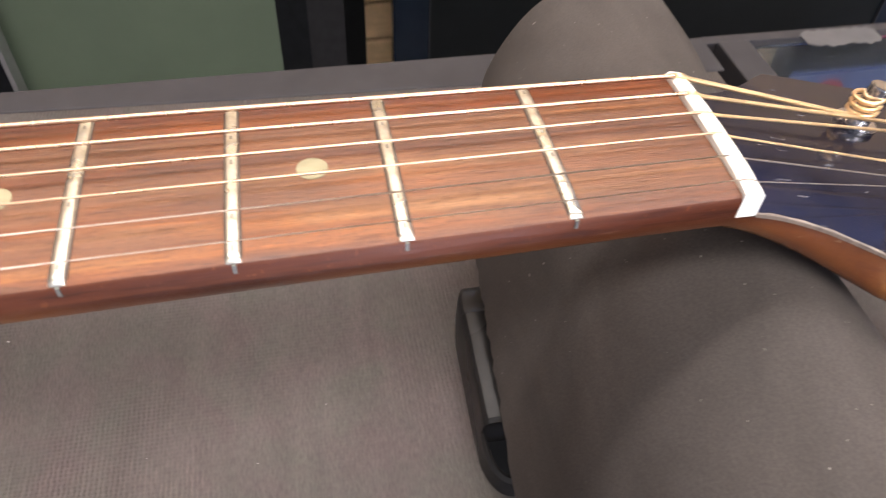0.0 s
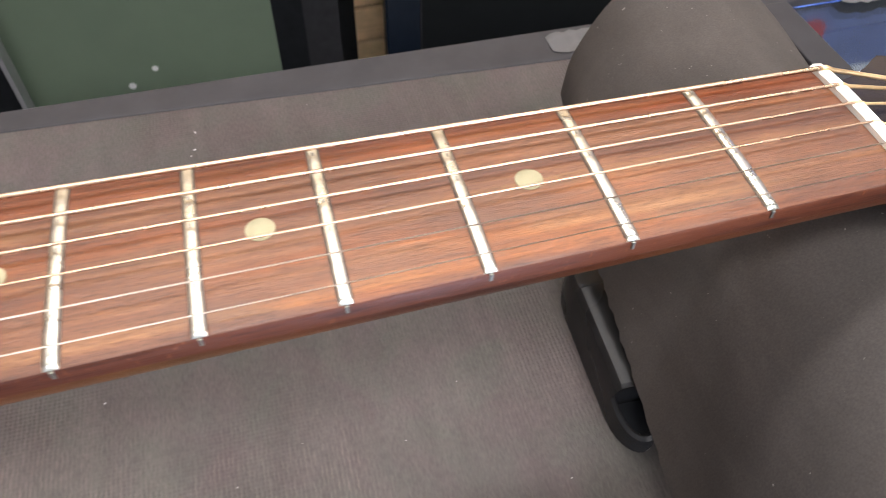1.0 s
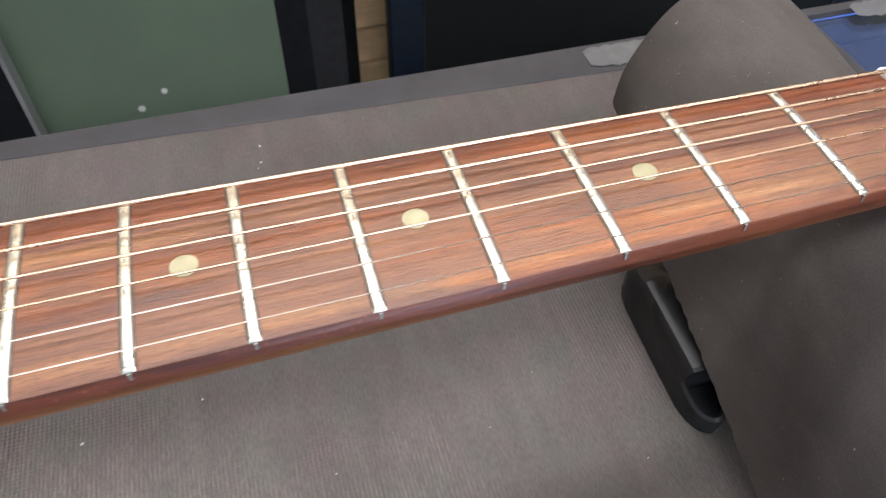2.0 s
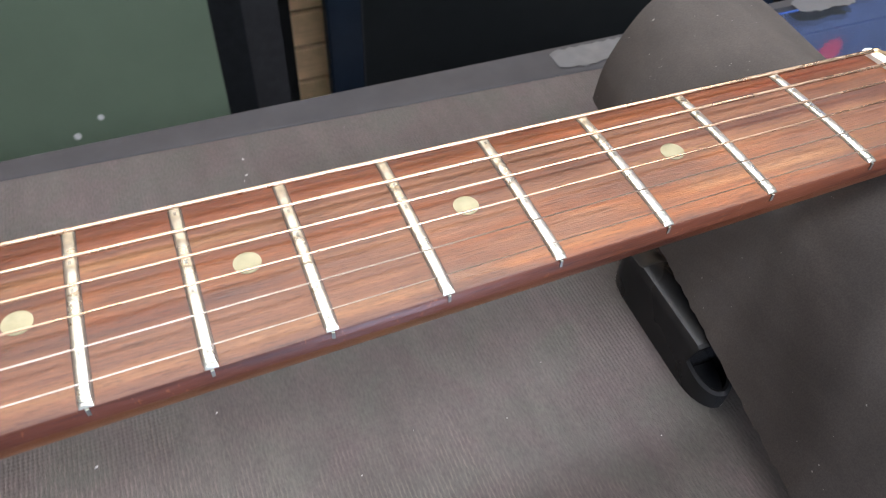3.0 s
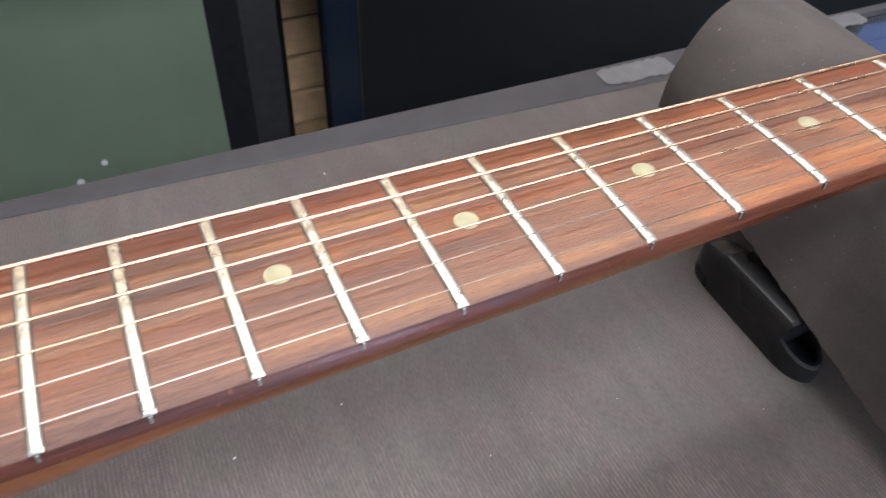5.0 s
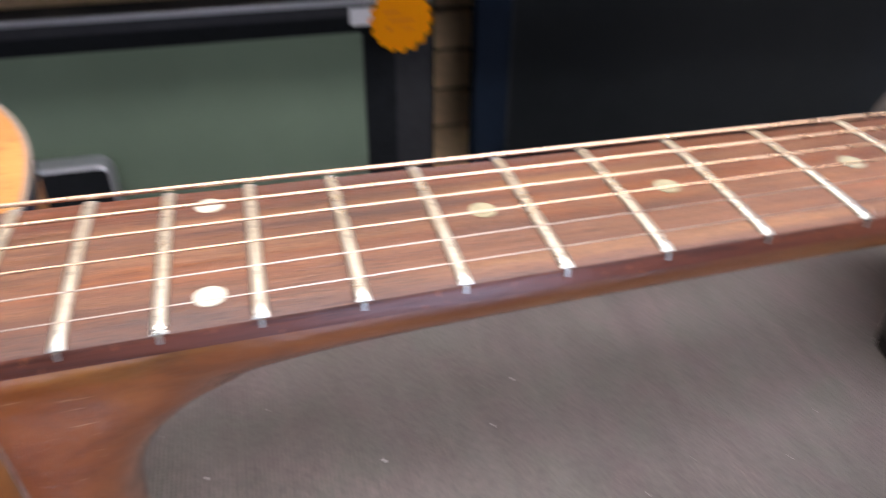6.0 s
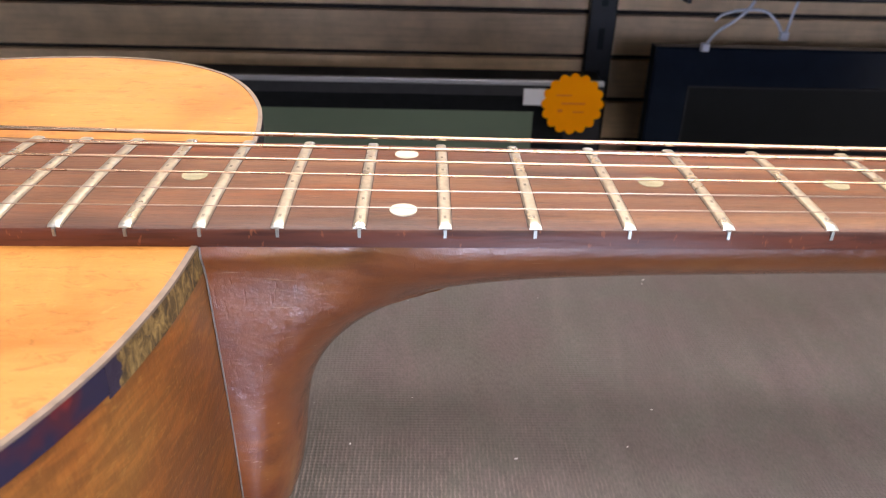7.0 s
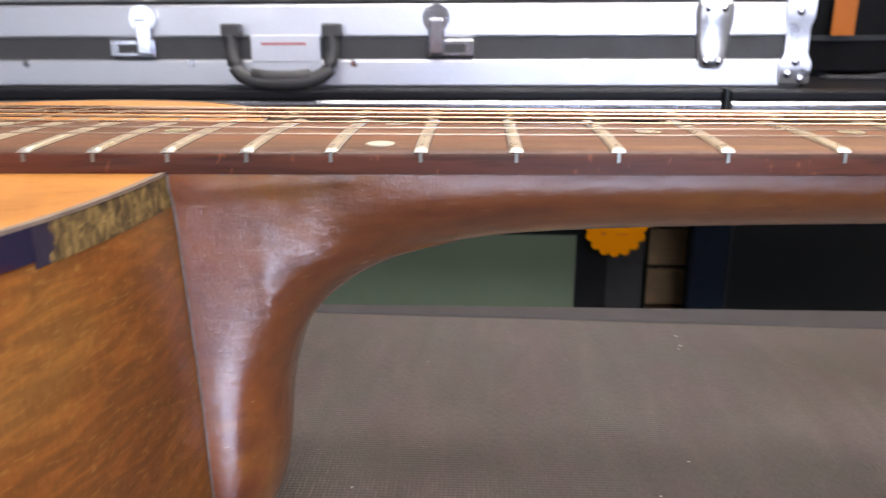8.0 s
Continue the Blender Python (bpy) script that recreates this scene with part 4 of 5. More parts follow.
def fretboard():
    th = 0.0056
    x0, x1 = -0.449, 0.0
    rings = []
    steps = 80
    for i in range(steps + 1):
        x = x0 + (x1 - x0) * i / steps
        w = half(x)
        # worn, rolled edges, dented here and there
        r = 0.0009 + 0.0004 * noise.noise(Vector((x * 60, 3.0, 0)))
        prof = [(-w, -th), (-w, crown(w) - r * 1.4), (-w + r * 0.3, crown(w) - r * 0.4), (-w + r, crown(w))]
        m = 10
        prof += [(-w + r + (2 * w - 2 * r) * k / m, crown(-w + r + (2 * w - 2 * r) * k / m)) for k in range(1, m)]
        prof += [(w - r, crown(w)), (w - r * 0.3, crown(w) - r * 0.4), (w, crown(w) - r * 1.4), (w, -th)]
        rings.append([(x, y, H + z) for y, z in prof])
    fb = part("fretboard", loft(rings), M_FRETBOARD, guitar, "worn reddish rosewood fretboard")
    smooth_by_angle(fb, 50)
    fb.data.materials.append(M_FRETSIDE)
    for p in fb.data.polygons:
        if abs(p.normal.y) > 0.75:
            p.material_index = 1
    for k in range(1, 21):
        x = fx(k)
        w = half(x) - 0.0002
        rings = []
        hw, hh = 0.00148, 0.00092
        mid_y = [-w + 0.0013 + (2 * w - 0.0026) * j / 14 for j in range(1, 14)]
        # darker crown faces under the strings, coloured for worn dents and string shadows
        dents = [0.0183 - 0.00732 * i + (0.0089 - 0.00356 * i) * (-x / 0.645) for i in range(6)]
        mark_y = [(y - 0.0004 - 0.0003 * ((k + i) % 3), y + 0.0005 + 0.0002 * ((k * i) % 3)) for i, y in enumerate(dents) if (k * 7 + i * 4 + k * k) % 3]
        mid_y = [y for y in mid_y if all(not (a - 0.0004 < y < b + 0.0004) for a, b in mark_y)]
        mid_y = sorted(mid_y + [e for ab in mark_y for e in ab])
        ys = [-w, -w + 0.0004, -w + 0.0013, *mid_y, w - 0.0013, w - 0.0004, w]
        for j, y in enumerate(ys):
            e = min(j, len(ys) - 1 - j)
            s = (0.28, 0.72, 1.0)[min(e, 2)]
            wear = 1 + 0.05 * noise.noise(Vector((k * 3.1, y * 300, 0)))
            zb = H + crown(y) - 0.0001
            prof = []
            for q in range(8):
                a = math.pi * q / 7
                prof.append((x + hw * (math.cos(a)), y, zb + hh * s * wear * (math.sin(a) ** 0.5 if q not in (0, 7) else 0)))
            rings.append(prof)
        fr = part("fret", loft(rings), M_FRET, fb)
        fr.data.materials.append(M_STRING_MARK)
        for p in fr.data.polygons:
            if p.normal.z > 0.8 and any(a < p.center.y < b for a, b in mark_y) and abs(p.center.x - x) < 0.0006:
                p.material_index = 1
        smooth_by_angle(fr, 50)
        for sgn in (-1, 1):
            part("fret_tang", box(x - 0.00035, x + 0.00035, sgn * (w + 0.0001) - 0.0004, sgn * (w + 0.0001) + 0.0004, H - 0.0030, H + crown(w) - 0.0002), M_TANG, fb)
        # dark strip beside the fret: gap shade and grime in its colour
        gw = hw + 0.0003
        bm = loft([[(x - gw, y, H + crown(y) - 0.0003), (x + gw, y, H + crown(y) - 0.0003), (x + gw * 0.96, y, H + crown(y) + 0.00006), (x - gw * 0.96, y, H + crown(y) + 0.00006)] for y in [-w + 0.0012 + (2 * w - 0.0024) * j / 12 for j in range(13)]])
        part("fret_edge_line", bm, M_FRET_LINE, fb, "dark line along the fret for gap shade and grime")
    for k in (3, 5, 7, 9, 12, 15):
        for y in ((-0.0178, 0.0178) if k == 12 else (0.0,)):
            part("inlay_dot", cyl(((fx(k) + fx(k - 1)) / 2, y, H + crown(y) - 0.0004), (0, 0, 1), 0.00325, 0.0011, 28), M_PALE_PEARL if k == 12 else M_PEARL, fb)
    # nut
    rings = []
    for j in range(25):
        y = -half(0) + 2 * half(0) * j / 24
        z = H + crown(y) + 0.0021 - 0.0007 * (abs(y) / half(0)) ** 4
        rings.append([(0.0001, y, H - 0.0066), (0.0001, y, z - 0.0006), (0.0009, y, z), (0.0034, y, z - 0.0004), (0.0048, y, z - 0.0016), (0.0048, y, H - 0.0066)])
    nt_ = part("nut", loft(rings), M_BONE, guitar, "white bone nut")
    smooth_by_angle(nt_, 40)


fretboard()

def headstock():
    def slab(z_top, z_bot, start, inset=0.0):
        side = [p for p in HEAD_CURVE if p[0] >= start]
        pts = side + [(x, -y) for x, y in side[-2::-1]]
        bm = bmesh.new()
        a = [bm.verts.new((x, y, face_z(x) + z_top)) for x, y in pts]
        b = [bm.verts.new((x, y * (1 - inset), face_z(x) + (z_bot if not callable(z_bot) else z_bot(x)))) for x, y in pts]
        bm.faces.new(a)
        bm.faces.new(b[::-1])
        for i in range(len(pts)):
            j = (i + 1) % len(pts)
            bm.faces.new((a[i], b[i], b[j], a[j]))
        return bm
    hs = part("headstock", slab(-0.0013, -0.0155, 0.0457), M_HEADWOOD, guitar, "mahogany headstock")
    smooth_by_angle(hs, 50)
    part("face_veneer", slab(0.0, -0.00125, 0.0), M_HEADFACE, hs, "glossy black lacquered face")
    rim = [p for p in HEAD_CURVE if p[0] < 0.186]
    lip = loft([[(x, -y - 0.0002, face_z(x) - 0.0011), (x, -y - 0.0002, face_z(x) - 0.0001), (x, -y + 0.0001, face_z(x) + 0.0002), (x, -y + 0.0002 + 0.00015 * math.sin(x * 900), face_z(x) + 0.0002), (x, -y + 0.0006, face_z(x) - 0.0011)] for x, y in rim])
    part("worn_edge", lip, M_LIP, hs, "pale worn lacquer edge")
    n = Vector((TH, 0, 1)).normalized()
    posts = []
    for i, x in enumerate((0.057, 0.097, 0.137)):
        for sgn in (1, -1):
            y = sgn * (0.0165 - 0.0008 * i)
            c = Vector((x, y, face_z(x)))
            tp = part("tuner_post", cyl(c + n * 0.0055, n, 0.0031, 0.014, 24, 0.0004), M_CHROME, guitar, "worn chrome tuner post")
            part("bushing", cyl(c + n * 0.0009, n, 0.0056, 0.0018, 28, 0.0004), M_CHROME, tp)
            pts3 = []
            for k in range(40):
                a = k * 0.5
                pts3.append(c + Vector((0.0037 * math.cos(a), 0.0037 * math.sin(a), 0.004 + 0.00016 * k)))
            part("string_winding", tube(pts3, 0.0006, 6), M_BRONZE_END if sgn > 0 else M_STEEL, tp, smooth=True)
            part("tuner_button", cyl(c + Vector((0, sgn * 0.030, -0.0215)), (0, 1, 0), 0.0075, 0.012, 20, 0.002), M_CHROME, tp)
            posts.append((sgn, i, c + n * 0.0062))
    return posts


POSTS = headstock()


def strings():
    dia = [0.00135, 0.00107, 0.00081, 0.00060, 0.00037, 0.00027]
    pitch = [0.00046, 0.00040, 0.00033, 0.00026, 0, 0]
    order = [(1, 0), (1, 1), (1, 2), (-1, 2), (-1, 1), (-1, 0)]
    for i in range(6):
        yn = 0.0183 - 0.00732 * i
        yb = 0.0272 - 0.01088 * i
        r = dia[i] / 2
        zn = H + crown(yn) + 0.0019 + r * 0.4
        zb = TOPZ + 0.0088 + r
        a, b = Vector((0.0008, yn, zn)), Vector((-0.645, yb, zb))
        wound = pitch[i] > 0
        if wound:
            n = int(0.46 / (pitch[i] / 2))
            pts = [a.lerp(b, 0.46 / 0.6458 * k / n) for k in range(n + 1)] + [b]
            bm = tube(pts, lambda k: r * (1.04 if k % 2 else 0.76), 8)
        else:
            bm = tube([a, a.lerp(b, 0.5), b], r, 8)
        lab = "bronze wound guitar string" if wound else "plain steel guitar string"
        s = part("string", bm, M_BRONZE if wound else M_STEEL, guitar, lab)
        for p in s.data.polygons:
            p.use_smooth = True
        post = next(c for sgn, k, c in POSTS if (sgn, k) == order[i])
        e = post + Vector((0, -0.0034 if post.y > 0 else 0.0034, -0.002))
        pts = [a, (0.0024, yn, zn - 0.0001), (0.0047, yn + (e.y - yn) * 0.02, zn - 0.0013)]
        for k in range(1, 7):
            pts.append(Vector(pts[2]).lerp(e, k / 6))
        part("string_end", tube(pts, r, 8), M_BRONZE_END if wound else M_STEEL, s, smooth=True)
        part("string_tail", tube([b, (-0.652, yb, zb - 0.002), (-0.657, yb, TOPZ + 0.006)], r, 6), M_BRONZE if wound else M_STEEL, s, smooth=True)


strings()


# ---- televisions on the rack behind the counter ----
def rack_shelf(name, x0, x1, y0, y1, z, label):
    s = thing(name, label, "shelf", "wall shelves", at=((x0 + x1) / 2, y1, z))
    part("board", box(x0, x1, y0 + 0.006, y1, z - 0.016, z, 0.001), M_SHELF, s)
    part("edge_trim", box(x0, x1, y0, y0 + 0.0055, z - 0.0175, z - 0.0005, 0.0012), M_ALU, s, "bright aluminium edge trim")
    return s


TVZ = -0.80
rack_shelf("wall_shelf", -2.3, 2.3, 0.72, 1.284, TVZ, "long black laminate shelf holding the televisions")


def tube_tv():
    tv = thing("television", "boxy black tube television with a grey-green blank screen", "television", "televisions", at=(-0.44, 1.1, TVZ))
    x0, x1, z0, z1 = -0.885, -0.003, TVZ, -0.131
    y = 1.06
    sx0, sx1, sz0, sz1 = -0.765, -0.117, -0.71, -0.185
    # bezel built as a ring with a sloped inner edge
    out = [(x0, z0), (x1, z0), (x1, z1), (x0, z1)]
    mid = [(x0 + 0.06, z0 + 0.05), (x1 - 0.062, z0 + 0.05), (x1 - 0.062, z1 - 0.022), (x0 + 0.06, z1 - 0.022)]
    inn = [(sx0, sz0), (sx1, sz0), (sx1, sz1), (sx0, sz1)]
    bz = part("bezel", loft([[(a, y + 0.0298, b) for a, b in out], [(a, y, b) for a, b in out], [(a, y - 0.002, b) for a, b in mid]], cap=False), M_TVFRAME, tv, "charcoal outer bezel")
    part("screen_surround", loft([[(a, y - 0.002, b) for a, b in mid], [(a, y + 0.014, b) for a, b in inn]], cap=False), M_TVBODY, tv)
    part("body", loft([[(a, y + 0.030, b) for a, b in out], [(a, y + 0.08, b) for a, b in out], [(a * 0.8 - 0.088, y + 0.15, b * 0.8 - 0.1) for a, b in out]]), M_TVBODY, tv)
    part("top_trim", box(x0, x1, y - 0.003, y + 0.006, z1 - 0.004, z1 + 0.004, 0.001), M_SILVER, tv, "silver top edge strip")
    bm = bmesh.new()
    n = 12
    rows = []
    for i in range(n + 1):
        u = 2 * i / n - 1
        rows.append([bm.verts.new((sx0 + (sx1 - sx0) * (i / n), y + 0.0135 - 0.006 * (1 - u * u) * (1 - (2 * j / n - 1) ** 2), sz0 + (sz1 - sz0) * j / n)) for j in range(n + 1)])
    for i in range(n):
        for j in range(n):
            bm.faces.new((rows[i][j], rows[i + 1][j], rows[i + 1][j + 1], rows[i][j + 1]))
    part("screen", bm, M_CRT, tv, "blank grey-green glass screen", smooth=True)
    for x, z, r in ((-0.382, -0.600, 0.0065), (-0.335, -0.570, 0.0055)):
        part("sticker_remnant", cyl((x, y + 0.0075, z), (0, 1, 0), r, 0.0012, 9), M_WHITE, tv, "torn white sticker remnant")


tube_tv()


def flat_tv(x0, x1, z0, z1, y, lean, label):
    tv = thing("television", label, "television", "televisions", at=((x0 + x1) / 2, y, TVZ))
    fw = 0.066

    def at(x, d, z):
        return (x, y + d + (z - z0) * lean, z)

    def ring(i, d):
        return [at(x0 + i, d, z0 + i * 0.8), at(x1 - i, d, z0 + i * 0.8), at(x1 - i, d, z1 - i), at(x0 + i, d, z1 - i)]
    f = part("frame", loft([ring(0, 0.03), ring(0, 0.004), ring(0.004, 0.0), ring(fw, 0.003), ring(fw + 0.004, 0.010)], cap=False), M_TV2FRAME, tv, "glossy navy-black frame")
    part("screen", loft([ring(fw + 0.004, 0.0095), ring(fw + 0.003, 0.02)]), M_TV2SCREEN, tv, "blank black screen")
    part("body", loft([ring(0.001, 0.0301), ring(0.01, 0.055), ring(0.1, 0.075)]), M_TVBODY, tv)
    part("inner_trim", loft([ring(fw + 0.0005, 0.0015), ring(fw + 0.0035, 0.0015), ring(fw + 0.0035, 0.008), ring(fw + 0.0005, 0.008)], cap=False), M_TVFRAME, tv)
    part("foot", box((x0 + x1) / 2 - 0.15, (x0 + x1) / 2 + 0.15, y - 0.06, y + 0.1, TVZ, TVZ + 0.02, 0.004), M_TVBODY, tv)
    part("stem", box((x0 + x1) / 2 - 0.04, (x0 + x1) / 2 + 0.04, y + 0.034, y + 0.06, TVZ + 0.0205, z0 + 0.12, 0.004), M_TVBODY, tv)


flat_tv(0.088, 1.179, -0.76, -0.0765, 1.088, 0.02, "large black flat television with a glossy navy frame")
flat_tv(1.228, 2.2, -0.76, -0.10, 1.09, 0.02, "black flat television at the end of the row")


def lit(name, color, strength):
    m, nt, b = nodes_of(name, 0.3)
    v = coords(nt)
    r = ramp(nt, [(0.35, tuple(k * 0.8 for k in color)), (0.65, color)])
    nt.links.new(noise_tex(nt, v, 9, 3), r.inputs[0])
    nt.links.new(r.outputs[0], b.inputs["Emission Color"])
    b.inputs["Emission Strength"].default_value = strength
    b.inputs["Base Color"].default_value = (0.01, 0.01, 0.012, 1)
    return m


def wall_tv():
    # unseen set, assumed from blue and pink reflections in glass and headstock
    tv = thing("television", "switched-on television hung high on the slatwall showing a blue picture", "television", "televisions", at=(1.62, 1.28, 1.0))
    x0, x1, y, z0, z1 = 1.05, 2.30, 1.225, 0.74, 1.44
    part("frame", box(x0, x1, y, y + 0.05, z0, z1, 0.006), M_TV2FRAME, tv)
    part("screen", box(x0 + 0.03, x1 - 0.03, y - 0.002, y - 0.0005, z0 + 0.04, z1 - 0.03), lit("blue_lit_picture", (0.16, 0.24, 0.62), 1.5), tv, "glowing blue screen")
    part("picture_band", box(x0 + 0.03, x1 - 0.45, y - 0.0035, y - 0.0022, 0.985, 1.06), lit("pale_lit_band", (0.85, 0.9, 1.0), 2.2), tv)
    part("picture_disc", cyl((1.63, y - 0.003, 0.945), (0, 1, 0), 0.045, 0.0012, 24), lit("pink_lit_spot", (1.0, 0.12, 0.3), 2.2), tv)
    part("picture_disc", cyl((1.20, y - 0.003, 0.86), (0, 1, 0), 0.05, 0.0012, 24), lit("red_lit_spot", (0.9, 0.05, 0.06), 1.2), tv)
    part("bracket", box(1.5, 1.8, y + 0.0505, 1.2842, 0.95, 1.2), M_STANDARD, tv)


wall_tv()


def small_device():
    d = thing("portable_player", "small black portable player with a silver rim leaning by the television", "player", at=(-0.62, 1.0, TVZ))
    x0, x1, z0, z1 = -0.70, -0.538, TVZ, -0.337

    def rr(i, y):
        pts = []
        r = 0.02
        for cx, cz, a0 in ((x1 - r, z1 - r, 0), (x0 + r, z1 - r, 90), (x0 + r, z0 + r, 180), (x1 - r, z0 + r, 270)):
            for k in range(6):
                a = radians(a0 + 18 * k)
                pts.append((cx + (r - i) * math.cos(a), y, cz + (r - i) * math.sin(a)))
        return pts
    part("rim", loft([rr(0, 1.03), rr(0, 0.995), rr(0.006, 0.992), rr(0.006, 1.0)], cap=False), M_SILVER, d, "silver rim")
    part("body", loft([rr(0.0062, 1.035), rr(0.0062, 0.998)]), M_TVBODY, d)


small_device()


def star_tag(center, r, label, rot=0.0):
    s = thing("price_star", label, "price tag", "price stars", at=center)
    cx, cy, cz = center
    pts = []
    n = 16
    for k in range(n * 4):
        a = 2 * math.pi * k / (n * 4) + rot
        rr = r * (1.0, 0.965, 0.875, 0.965)[k % 4]
        pts.append((cx + rr * math.cos(a), cz + rr * math.sin(a)))
    card = part("card", loft([[(x, cy, z) for x, z in pts], [(x, cy + 0.0012, z) for x, z in pts]]), M_ORANGE, s, "fluorescent orange starburst card")
    # faint handwriting that cannot be read
    for dx, dz, w, h in ((-0.3, 0.28, 0.5, 0.06), (0.02, 0.02, 0.75, 0.07), (-0.38, -0.22, 0.16, 0.1), (0.2, -0.25, 0.36, 0.05)):
        part("ink_bar", box(cx + r * (dx - w / 2), cx + r * (dx + w / 2), cy - 0.0005, cy - 0.0001, cz + r * (dz - h / 2), cz + r * (dz + h / 2)), M_INK, card)
    return s


star_tag((-0.056, 1.045, -0.162), 0.0535, "fluorescent orange starburst price card hung on the television corner")
t = part("paper_tag", box(-0.139, -0.094, 1.049, 1.0505, -0.166, -0.138), M_WHITE)
tagged(t, "small white paper tag stuck on the television bezel", "tag")


# ---- upper shelf with the aluminium case ----
def upper_shelf(x0, x1, y0, z, label):
    s = thing("wall_shelf", label, "shelf", "wall shelves", at=((x0 + x1) / 2, 1.2, z))
    part("board", box(x0, x1, y0 + 0.012, 1.284, z - 0.018, z, 0.001), M_SHELF, s)
    part("lip", box(x0, x1, y0 + 0.003, y0 + 0.0115, z - 0.0142, z - 0.001, 0.003), M_SHELF, s)
    part("edge_trim", box(x0, x1, y0, y0 + 0.0115, z - 0.029, z - 0.0145, 0.004, 3), M_TRIM, s, "bright aluminium edge strip")


upper_shelf(-2.3, 0.0135, 0.770, 0.0865, "black laminate wall shelf with an aluminium edge")
upper_shelf(0.0195, 2.3, 0.764, 0.0865, "black laminate wall shelf section with an aluminium edge")
ub = part("shelf_clip", box(0.0138, 0.0192, 0.768, 0.81, 0.052, 0.088, 0.001), M_STANDARD)
tagged(ub, "black clip between two shelf sections", "clip")


def standard(x):
    s = thing("wall_upright", "black slotted steel upright on the slatwall", "upright", "wall uprights", at=(x, 1.23, FLOOR))
    part("channel", box(x, x + 0.050, 1.262, 1.2845, FLOOR, CEIL - 0.02, 0.002), M_STANDARD, s)
    for z in (-0.02, -0.10, -0.18):
        part("bracket_slot", box(x + 0.019, x + 0.031, 1.2615, 1.2619, z - 0.02, z + 0.02), M_TVBODY, s)


for x in (-1.2, 0.004, 1.2):
    standard(x)


def aluminium_case():
    c = thing("aluminium_case", "long silver aluminium flight case with chrome latches and black handle", "case", at=(-0.54, 0.95, 0.0865))
    x0, x1, y0, y1, z0, z1 = -1.19, 0.115, 0.800, 1.14, 0.0870, 0.228
    za, zb, zc = 0.1215, 0.1485, 0.1895
    part("shell", box(x0 + 0.004, x1 - 0.004, y0 + 0.004, y1, z0 + 0.003, z1 - 0.003, 0.002), M_CASEPANEL, c, "charcoal laminate panels")
    for a, b in ((z0, za), (zb, zc), (zc + 0.003, z1)):
        part("frame_rail", box(x0, x1, y0, y0 + 0.02, a, b, 0.003), M_ALU, c, "bright aluminium extrusion")
    part("frame_rail", box(x1 - 0.02, x1 + 0.001, y0 + 0.021, y1, z0, za, 0.003), M_ALU, c)
    part("frame_rail", box(x1 - 0.02, x1 + 0.001, y0 + 0.021, y1, zb, z1, 0.003), M_ALU, c)
    part("lid_seam", box(x0, x1, y0 + 0.001, y0 + 0.019, zc + 0.0001, zc + 0.0029), M_STANDARD, c)
    for cx in (x1 - 0.011, x0 + 0.011):
        k = part("corner", loft([[(cx - 0.016 * e, y0 - 0.004 + 0.010 * (1 - f), z), (cx + 0.017 * e, y0 - 0.004 + 0.010 * (1 - f), z), (cx + 0.017 * e, y0 + 0.02, z), (cx - 0.016 * e, y0 + 0.02, z)]
                                for z, e, f in ((z0 - 0.0003, 0.8, 0.3), (z0 + 0.006, 1.1, 1), (z0 + 0.030, 1.15, 1), (z0 + 0.042, 0.85, 0.8), (zb + 0.012, 0.85, 0.8), (zb + 0.022, 1.0, 1), (z1 - 0.006, 1.1, 1), (z1 + 0.001, 0.8, 0.3))]), M_CORNER, c, "polished chrome corner")
        smooth_by_angle(k, 60)
        for dx, z in ((-0.008, 0.103), (0.008, 0.097), (0.0, 0.118), (0.0, 0.178), (-0.006, 0.196), (0.007, 0.206)):
            bm = bmesh.new()
            bmesh.ops.create_icosphere(bm, subdivisions=2, radius=0.0055, matrix=Matrix.Translation((cx + dx, y0 - 0.004, z)) @ Matrix.Diagonal((1, 0.6, 1, 1)))
            part("rivet", bm, M_CHROME, k, smooth=True)
    for cx in (0.001, -1.08):
        k = part("clamp", loft([[(cx + 0.0235 * e * math.cos(math.pi * q / 12), y0 + 0.003 - 0.013 * g * math.sin(math.pi * q / 12) ** 0.6, z) for q in range(13)] for z, e, g in ((0.110, 0.45, 0.5), (0.1135, 0.62, 0.85), (0.120, 0.72, 1.0), (0.132, 0.80, 0.78), (0.150, 0.92, 0.72), (0.168, 1.0, 0.8), (0.183, 1.0, 1.0), (0.190, 0.92, 0.85), (0.193, 0.8, 0.5))]), M_CORNER, c, "polished chrome clamp")
        smooth_by_angle(k, 60)
        for dx, z in ((-0.008, 0.1185), (0.008, 0.1185), (-0.009, 0.182), (0.009, 0.182)):
            bm = bmesh.new()
            bmesh.ops.create_icosphere(bm, subdivisions=2, radius=0.0055, matrix=Matrix.Translation((cx + dx, y0 - 0.007, z)) @ Matrix.Diagonal((1, 0.6, 1, 1)))
            part("rivet", bm, M_CHROME, k, smooth=True)
    for cx, d in ((-0.735, 1), (-0.325, -1)):
        k = part("latch", box(cx - 0.03, cx + 0.03, y0 - 0.005, y0 + 0.002, 0.124, 0.147, 0.0025, 3), M_CHROME, c, "chrome draw latch")
        part("latch_window", box(cx - 0.014 - 0.004 * d, cx + 0.014 - 0.004 * d, y0 - 0.0062, y0 - 0.0052, 0.130, 0.141, 0.0004), M_CASEPANEL, k)
        t = part("latch_tongue", box(cx + d * 0.018 - 0.010, cx + d * 0.018 + 0.010, y0 - 0.011, y0 - 0.0055, 0.127, 0.172, 0.003, 3), M_CHROME, k)
        part("latch_catch", cyl((cx + d * 0.018, y0 - 0.005, 0.172), (0, 1, 0), 0.0165, 0.008, 24, 0.002), M_CHROME, k)
